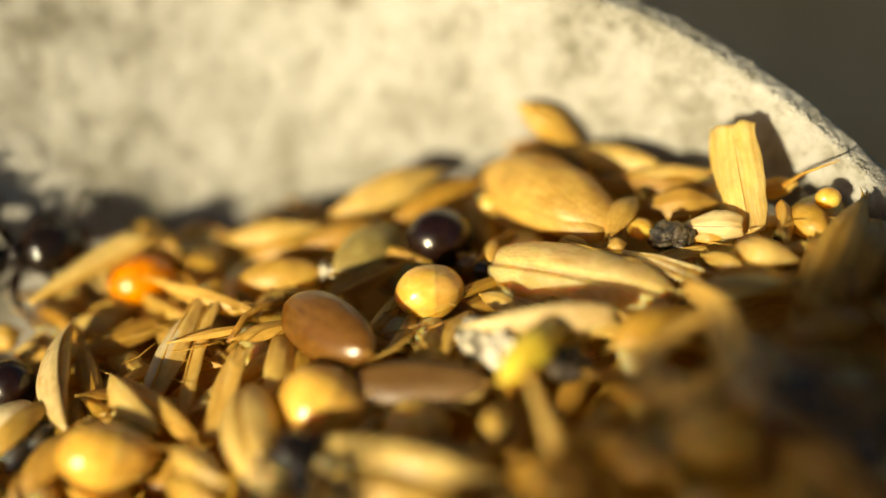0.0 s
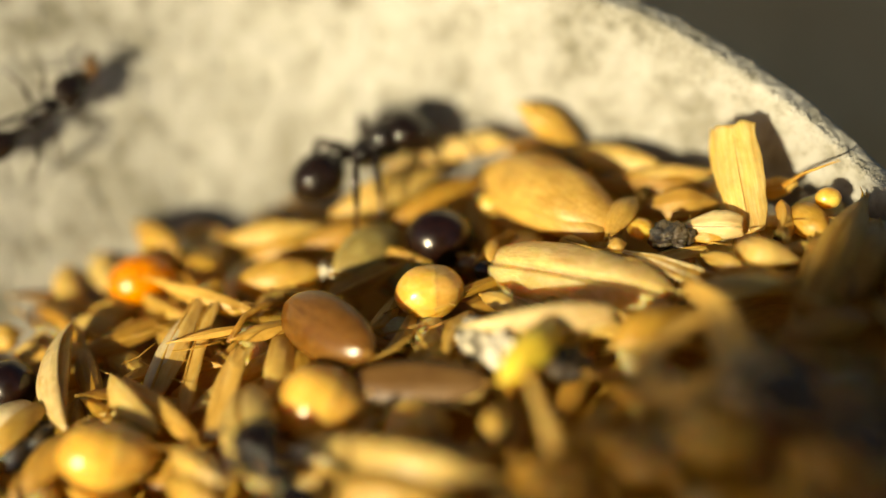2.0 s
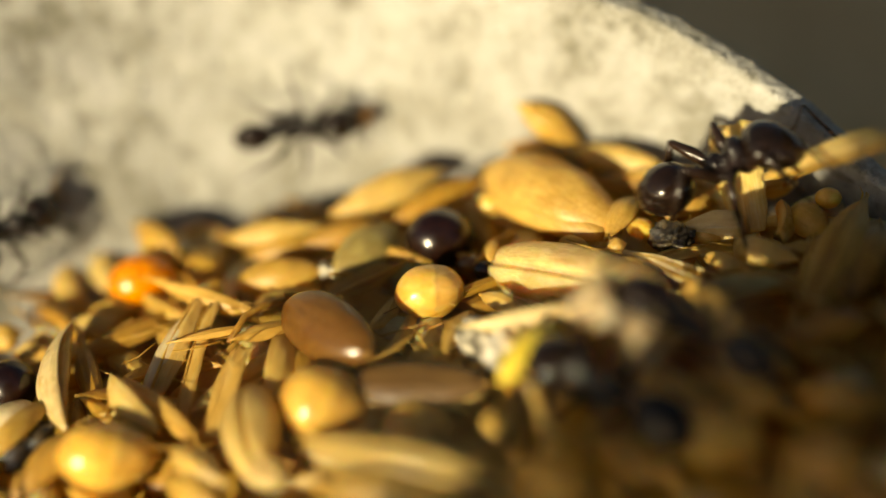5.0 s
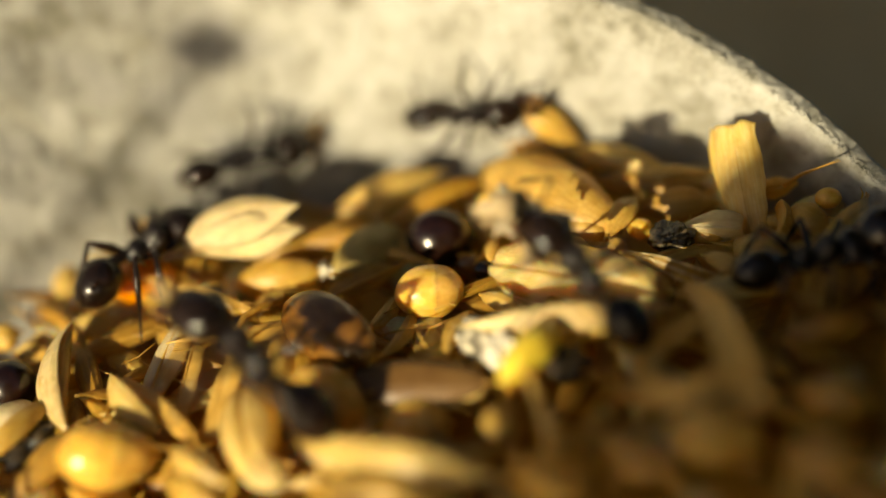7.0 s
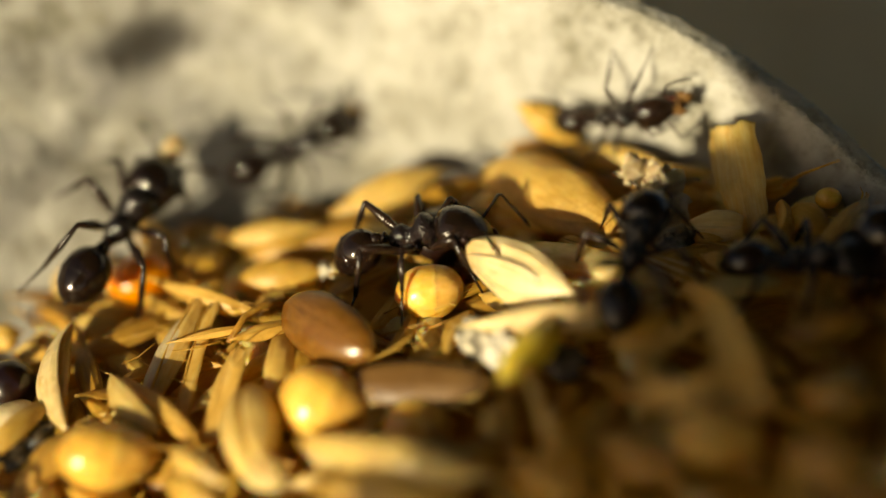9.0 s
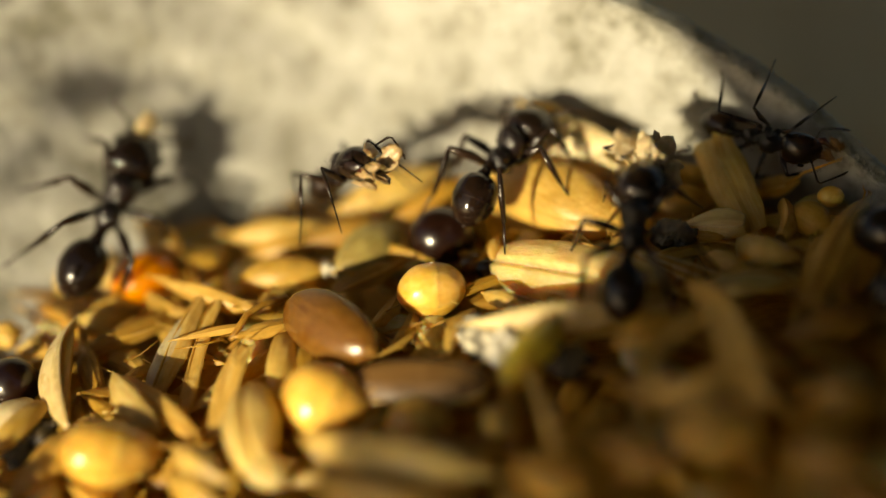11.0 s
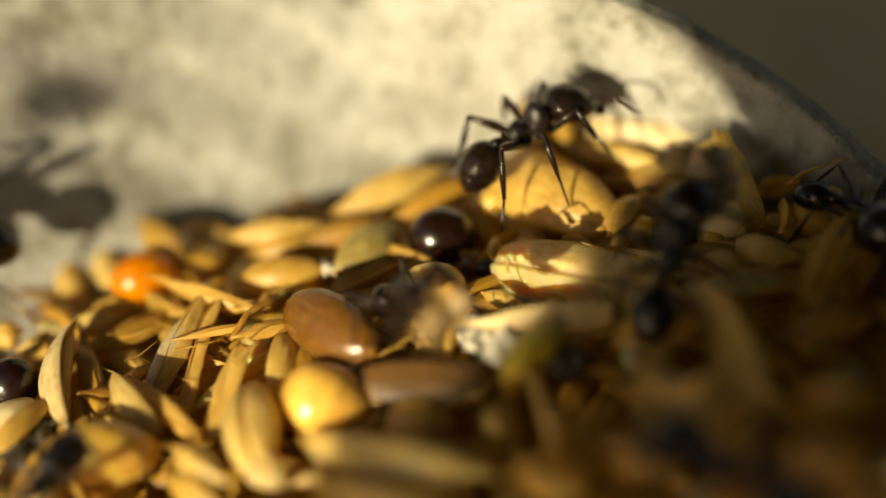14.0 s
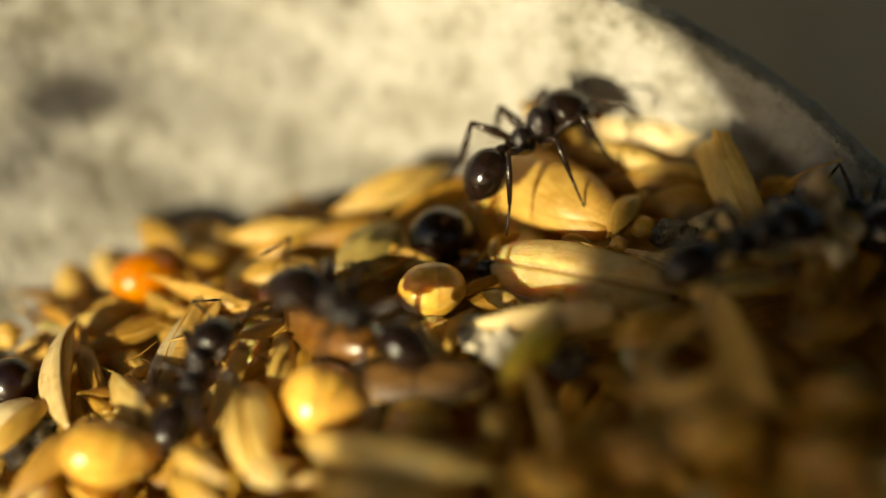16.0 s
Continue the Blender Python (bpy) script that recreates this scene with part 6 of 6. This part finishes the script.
    ant_d_rows = [
        (0, pose(0.01343, -0.01573, 0.00297, 8.7, 31.1, -130.5)),
        (3.3, pose(0.01234, -0.01175, 0.00278, 1.5, 26.7, -172.1)),
        (3.8, pose(0.01051, -0.00958, 0.00244, 1.0, 23.1, -174.8)),
        (4.2, pose(0.00939, -0.00834, 0.00224, -2.5, 20.8, 166.1)),
        (5.2, pose(0.00383, -0.00807, 0.00123, -8.3, 13.5, 127.3)),
        (6.3, pose(0.00009, -0.00831, 0.00182, -10.1, 6.2, 105.1)),
        (6.5, pose(-0.00237, -0.00836, 0.00199, -7.5, -6.1, 135.8)),
        (6.7, pose(-0.00323, -0.00945, 0.00287, -5.0, -28.3, 157.6)),
        (6.9, pose(-0.00496, -0.00766, 0.00216, -6.4, -33.2, 153.1)),
        (7.0, pose(-0.00625, -0.00669, 0.00124, -6.4, -19.8, 146.9)),
        (7.3, pose(-0.00892, -0.00479, -0.00089, -8.9, 9.6, 121.4)),
        (7.6, pose(-0.00987, -0.00325, -0.00090, -9.3, -6.2, 118.5)),
        (8.0, pose(-0.01185, -0.00223, -0.00043, -8.1, -19.1, 136.0)),
        (8.3, pose(-0.01273, -0.00006, -0.00132, -9.0, 6.0, 111.0)),
        (8.6, pose(-0.01266, 0.00015, -0.00049, -9.0, 14.0, 102.0)),
        (9.0, pose(-0.01147, 0.00191, -0.00011, 24.3, -10.2, 63.5)),
        (9.2, pose(-0.01058, 0.00268, -0.00026, 32.5, -16.7, 40.4)),
        (10.2, pose(-0.01144, 0.00286, -0.00018, 45.6, -25.4, 50.4)),
        (11.3, pose(-0.01219, 0.00256, -0.00006, 33.8, -20.7, 73.6)),
        (11.6, pose(-0.01105, 0.00340, -0.00015, 46.4, -17.9, 49.2)),
        (12.0, pose(-0.00964, 0.00398, 0.00022, 51.3, -23.8, 32.8)),
        (12.5, pose(-0.01022, 0.00382, 0.00020, 50.0, -26.8, 37.3)),
        (12.8, pose(-0.01220, 0.00269, 0.00003, 22.7, -24.3, 87.0)),
        (13.2, pose(-0.01353, 0.00345, -0.00051, -19.3, -32.9, 137.0)),
        (13.5, pose(-0.01398, 0.00334, -0.00043, -37.0, -24.7, 160.3)),
        (13.8, pose(-0.01652, 0.00222, -0.00006, -39.9, -21.0, 170.7)),
        (14.1, pose(-0.02066, -0.00065, 0.00046, -45.1, -13.2, -170.5)),
        (14.5, pose(-0.02900, -0.00600, 0.00046, -45.1, -13.2, -155.0)),
        (16, pose(-0.03400, -0.01200, -0.00032, -43.9, -11.3, -155.0)),
    ]
    walk(ant_d, ant_d_rows)
    stride(ant_d_legs, ant_d_rows)
    carried(scrap_d, ant_d_rows, pose(3.35 * MM, 0.2 * MM, 0.35 * MM, 10, -50, 40))
    ant_e_rows = [
        (0, pose(-0.02415, -0.00357, 0.00105, -39.8, -3.5, -176.0)),
        (5.6, pose(-0.01952, -0.00068, -0.00120, 61.1, 28.0, 51.4)),
        (6.3, pose(-0.01664, 0.00108, -0.00180, 58.8, 17.8, 49.4)),
        (6.6, pose(-0.01441, 0.00166, -0.00185, 31.0, 14.9, 46.6)),
        (7.0, pose(-0.01073, 0.00126, -0.00089, -6.9, 1.1, 40.7)),
        (7.3, pose(-0.00961, 0.00091, -0.00030, -3.6, -13.9, 20.4)),
        (7.6, pose(-0.00700, 0.00140, 0.00030, -4.2, -12.0, 22.0)),
        (8.0, pose(-0.00219, 0.00095, 0.00132, -2.4, -15.3, 13.3)),
        (8.3, pose(-0.00128, 0.00045, 0.00139, -1.6, -12.8, 8.9)),
        (8.6, pose(-0.00149, 0.00034, 0.00113, -1.4, -10.3, 7.6)),
        (9.0, pose(-0.00099, -0.00038, 0.00097, 0.8, -10.4, -4.5)),
        (9.2, pose(-0.00088, -0.00038, 0.00099, -1.6, -10.3, 9.0)),
        (10.2, pose(0.00095, 0.00207, 0.00108, -5.2, -9.1, 29.8)),
        (11.3, pose(0.00249, 0.00278, 0.00257, -9.0, -2.3, 59.6)),
        (12.0, pose(0.00297, 0.00295, 0.00282, -6.8, -9.6, 40.5)),
        (12.8, pose(0.00262, 0.00325, 0.00286, -5.8, -13.4, 34.1)),
        (13.5, pose(0.00323, 0.00332, 0.00328, 0.4, -36.4, -2.0)),
        (14.0, pose(0.00300, 0.00330, 0.00290, -4.9, -13.5, 28.0)),
        (15.5, pose(0.00346, 0.00305, 0.00300, -0.5, -26.9, 2.8)),
        (16, pose(0.00309, 0.00304, 0.00282, -6.1, -9.4, 36.0)),
    ]
    walk(ant_e, ant_e_rows)
    stride(ant_e_legs, ant_e_rows)
    walk(husk_e, [
        (0, pose(-0.02321, -0.00235, 0.00035, 5.1, 13.4, 44.6)),
        (5.6, pose(-0.01604, 0.00113, -0.00275, 16.1, 8.3, 19.9)),
        (6.3, pose(-0.01225, 0.00125, -0.00139, 23.2, -6.7, -10.8)),
        (6.6, pose(-0.01052, 0.00178, -0.00093, 19.7, -10.4, 3.4)),
        (7.0, pose(-0.00689, 0.00150, -0.00026, 18.2, -10.3, 8.4)),
        (7.3, pose(-0.00561, 0.00124, 0.00016, 18.8, -10.4, 6.4)),
        (7.6, pose(-0.00256, 0.00117, 0.00030, 20.3, -10.4, 1.1)),
        (8.0, pose(0.00153, 0.00077, 0.00163, 16.1, -8.1, 15.3)),
        (8.3, pose(0.00287, -0.00010, 0.00187, 18.2, -8.1, 8.7)),
        (8.6, pose(0.00358, -0.00042, 0.00174, 19.2, -4.8, 6.0)),
        (9.0, pose(0.00266, -0.00305, 0.00109, 25.7, 3.0, -36.7)),
        (9.2, pose(0.00261, -0.00303, 0.00116, 25.7, 1.3, -38.8)),
        (10.2, pose(0.00410, -0.00001, 0.00261, 23.3, -15.9, -11.6)),
        (11.3, pose(0.00530, 0.00461, 0.00116, 24.7, -3.6, -20.0)),
        (12.0, pose(0.00744, 0.00499, 0.00118, 24.7, -2.9, -19.8)),
        (12.8, pose(0.00734, 0.00502, 0.00111, 24.7, -2.8, -19.7)),
        (13.5, pose(0.00783, 0.00487, 0.00149, 24.9, -0.7, -20.8)),
        (14.0, pose(0.00769, 0.00490, 0.00114, 24.8, -1.9, -20.2)),
        (15.5, pose(0.00832, 0.00469, 0.00167, 24.9, -2.5, -21.5)),
        (16, pose(0.00785, 0.00484, 0.00117, 24.8, -1.9, -20.5)),
    ])
    ant_g_rows = [
        (0, pose(0.01056, -0.01238, 0.00454, -10.2, 20.1, 109.7)),
        (4.0, pose(0.00953, -0.01045, 0.00435, -8.5, 26.1, 129.8)),
        (6.3, pose(0.00432, -0.00541, 0.00374, -7.7, -30.5, 144.8)),
        (6.9, pose(0.00441, -0.00485, 0.00326, -8.1, -21.8, 137.0)),
        (7.3, pose(0.00451, -0.00413, 0.00273, -8.5, -14.1, 130.0)),
        (7.6, pose(0.00490, -0.00333, 0.00239, -10.2, -11.2, 108.4)),
        (8.0, pose(0.00490, -0.00283, 0.00233, -10.3, -9.7, 104.0)),
        (8.6, pose(0.00567, -0.00339, 0.00244, -10.5, -8.5, 88.8)),
        (9.0, pose(0.00635, -0.00289, 0.00254, -9.9, -10.6, 71.3)),
        (9.2, pose(0.00629, -0.00250, 0.00276, -9.7, -17.5, 65.4)),
        (11.3, pose(0.00624, -0.00235, 0.00289, -10.7, -19.7, 77.5)),
        (12.0, pose(0.00617, -0.00245, 0.00306, -11.1, -24.6, 79.2)),
        (12.5, pose(0.00569, -0.00238, 0.00315, -12.0, -29.9, 103.1)),
        (12.8, pose(0.00556, -0.00193, 0.00261, -10.0, -12.1, 113.0)),
        (13.5, pose(0.00635, -0.00331, 0.00322, -10.0, -21.7, 121.2)),
        (14.0, pose(0.00731, -0.00413, 0.00343, -10.3, -26.3, 66.3)),
        (14.5, pose(0.00771, -0.00421, 0.00373, -4.2, -28.4, 22.4)),
        (15.5, pose(0.00903, -0.00420, 0.00360, -4.1, 1.3, 23.1)),
        (16, pose(0.00984, -0.00392, 0.00374, -4.2, 0.2, 23.6)),
    ]
    walk(ant_g, ant_g_rows)
    stride(ant_g_legs, ant_g_rows)
    carried(crumb_g, ant_g_rows, pose(2.75 * MM, 0.2 * MM, -0.5 * MM, 30, 0, 60))
    ant_h_rows = [
        (0, pose(0.01961, -0.00854, 0.00397, -6.4, -3.5, 37.9)),
        (5.0, pose(0.01674, -0.00580, 0.00317, -8.1, 4.8, 49.7)),
        (6.3, pose(0.01281, -0.00301, 0.00244, -1.2, 1.0, 6.6)),
        (7.0, pose(0.01234, -0.00305, 0.00235, -2.5, 1.5, 13.9)),
        (8.0, pose(0.01245, -0.00320, 0.00237, -0.0, 1.7, 0.3)),
        (9.2, pose(0.01208, -0.00320, 0.00230, 0.9, 1.8, -4.8)),
        (10.5, pose(0.01551, -0.00545, 0.00293, 1.5, 2.6, -8.1)),
        (16, pose(0.01901, -0.00760, 0.00371, 0.3, -1.4, -1.5)),
    ]
    walk(ant_h, ant_h_rows)
    stride(ant_h_legs, ant_h_rows)
    ant_i_rows = [
        (0, pose(-0.01788, -0.01068, -0.00268, -10.7, 12.8, 90.0)),
        (13.0, pose(-0.01554, -0.00999, -0.00225, -10.6, 10.9, 85.3)),
        (14.2, pose(-0.01193, -0.00937, -0.00159, -9.6, 7.9, 64.3)),
        (14.8, pose(-0.01027, -0.00944, -0.00128, -10.4, 9.5, 78.7)),
        (15.0, pose(-0.00966, -0.00840, -0.00075, -10.5, -13.5, 81.1)),
        (15.2, pose(-0.00887, -0.00713, -0.00099, -10.1, -2.7, 74.9)),
        (15.5, pose(-0.00873, -0.00611, -0.00098, -9.7, -0.3, 68.9)),
        (15.8, pose(-0.00827, -0.00561, -0.00066, -9.7, -10.9, 67.1)),
        (16, pose(-0.00825, -0.00575, -0.00058, -9.8, -13.0, 68.5)),
    ]
    walk(ant_i, ant_i_rows)
    stride(ant_i_legs, ant_i_rows)
    ant_j_rows = [
        (0, pose(0.01207, -0.01947, 0.00385, -9.9, 27.9, 119.0)),
        (13.5, pose(0.00940, -0.01547, 0.00337, -7.7, 20.5, 134.2)),
        (14.6, pose(0.00501, -0.01050, 0.00300, -6.6, -2.0, 141.0)),
        (15.2, pose(0.00301, -0.01048, 0.00318, -4.2, -14.8, 158.5)),
        (15.4, pose(0.00113, -0.00857, 0.00296, -2.6, -15.2, 166.7)),
        (15.6, pose(-0.00128, -0.00632, 0.00215, -0.3, -6.8, 178.4)),
        (15.8, pose(-0.00341, -0.00586, 0.00211, -1.7, -16.7, 171.4)),
        (16, pose(-0.00335, -0.00508, 0.00157, -5.4, -4.0, 149.7)),
    ]
    walk(ant_j, ant_j_rows)
    stride(ant_j_legs, ant_j_rows)
    ant_k_rows = [
        (0, pose(-0.00444, -0.01007, -0.00073, -10.4, 14.2, 102.6)),
        (0.5, pose(-0.00436, -0.01068, -0.00072, -10.3, 15.6, 105.0)),
        (1.5, pose(-0.00461, -0.01100, -0.00076, -10.1, 17.2, 109.7)),
        (2.0, pose(-0.00539, -0.00945, -0.00090, -9.4, 12.9, 116.3)),
        (2.4, pose(-0.00555, -0.01118, -0.00093, -10.3, 16.0, 106.3)),
        (3.0, pose(-0.00580, -0.01408, -0.00098, -10.3, 19.0, 108.4)),
        (16, pose(-0.00574, -0.01812, -0.00097, -10.3, 19.3, 107.6)),
    ]
    walk(ant_k, ant_k_rows)
    stride(ant_k_legs, ant_k_rows)


motions()
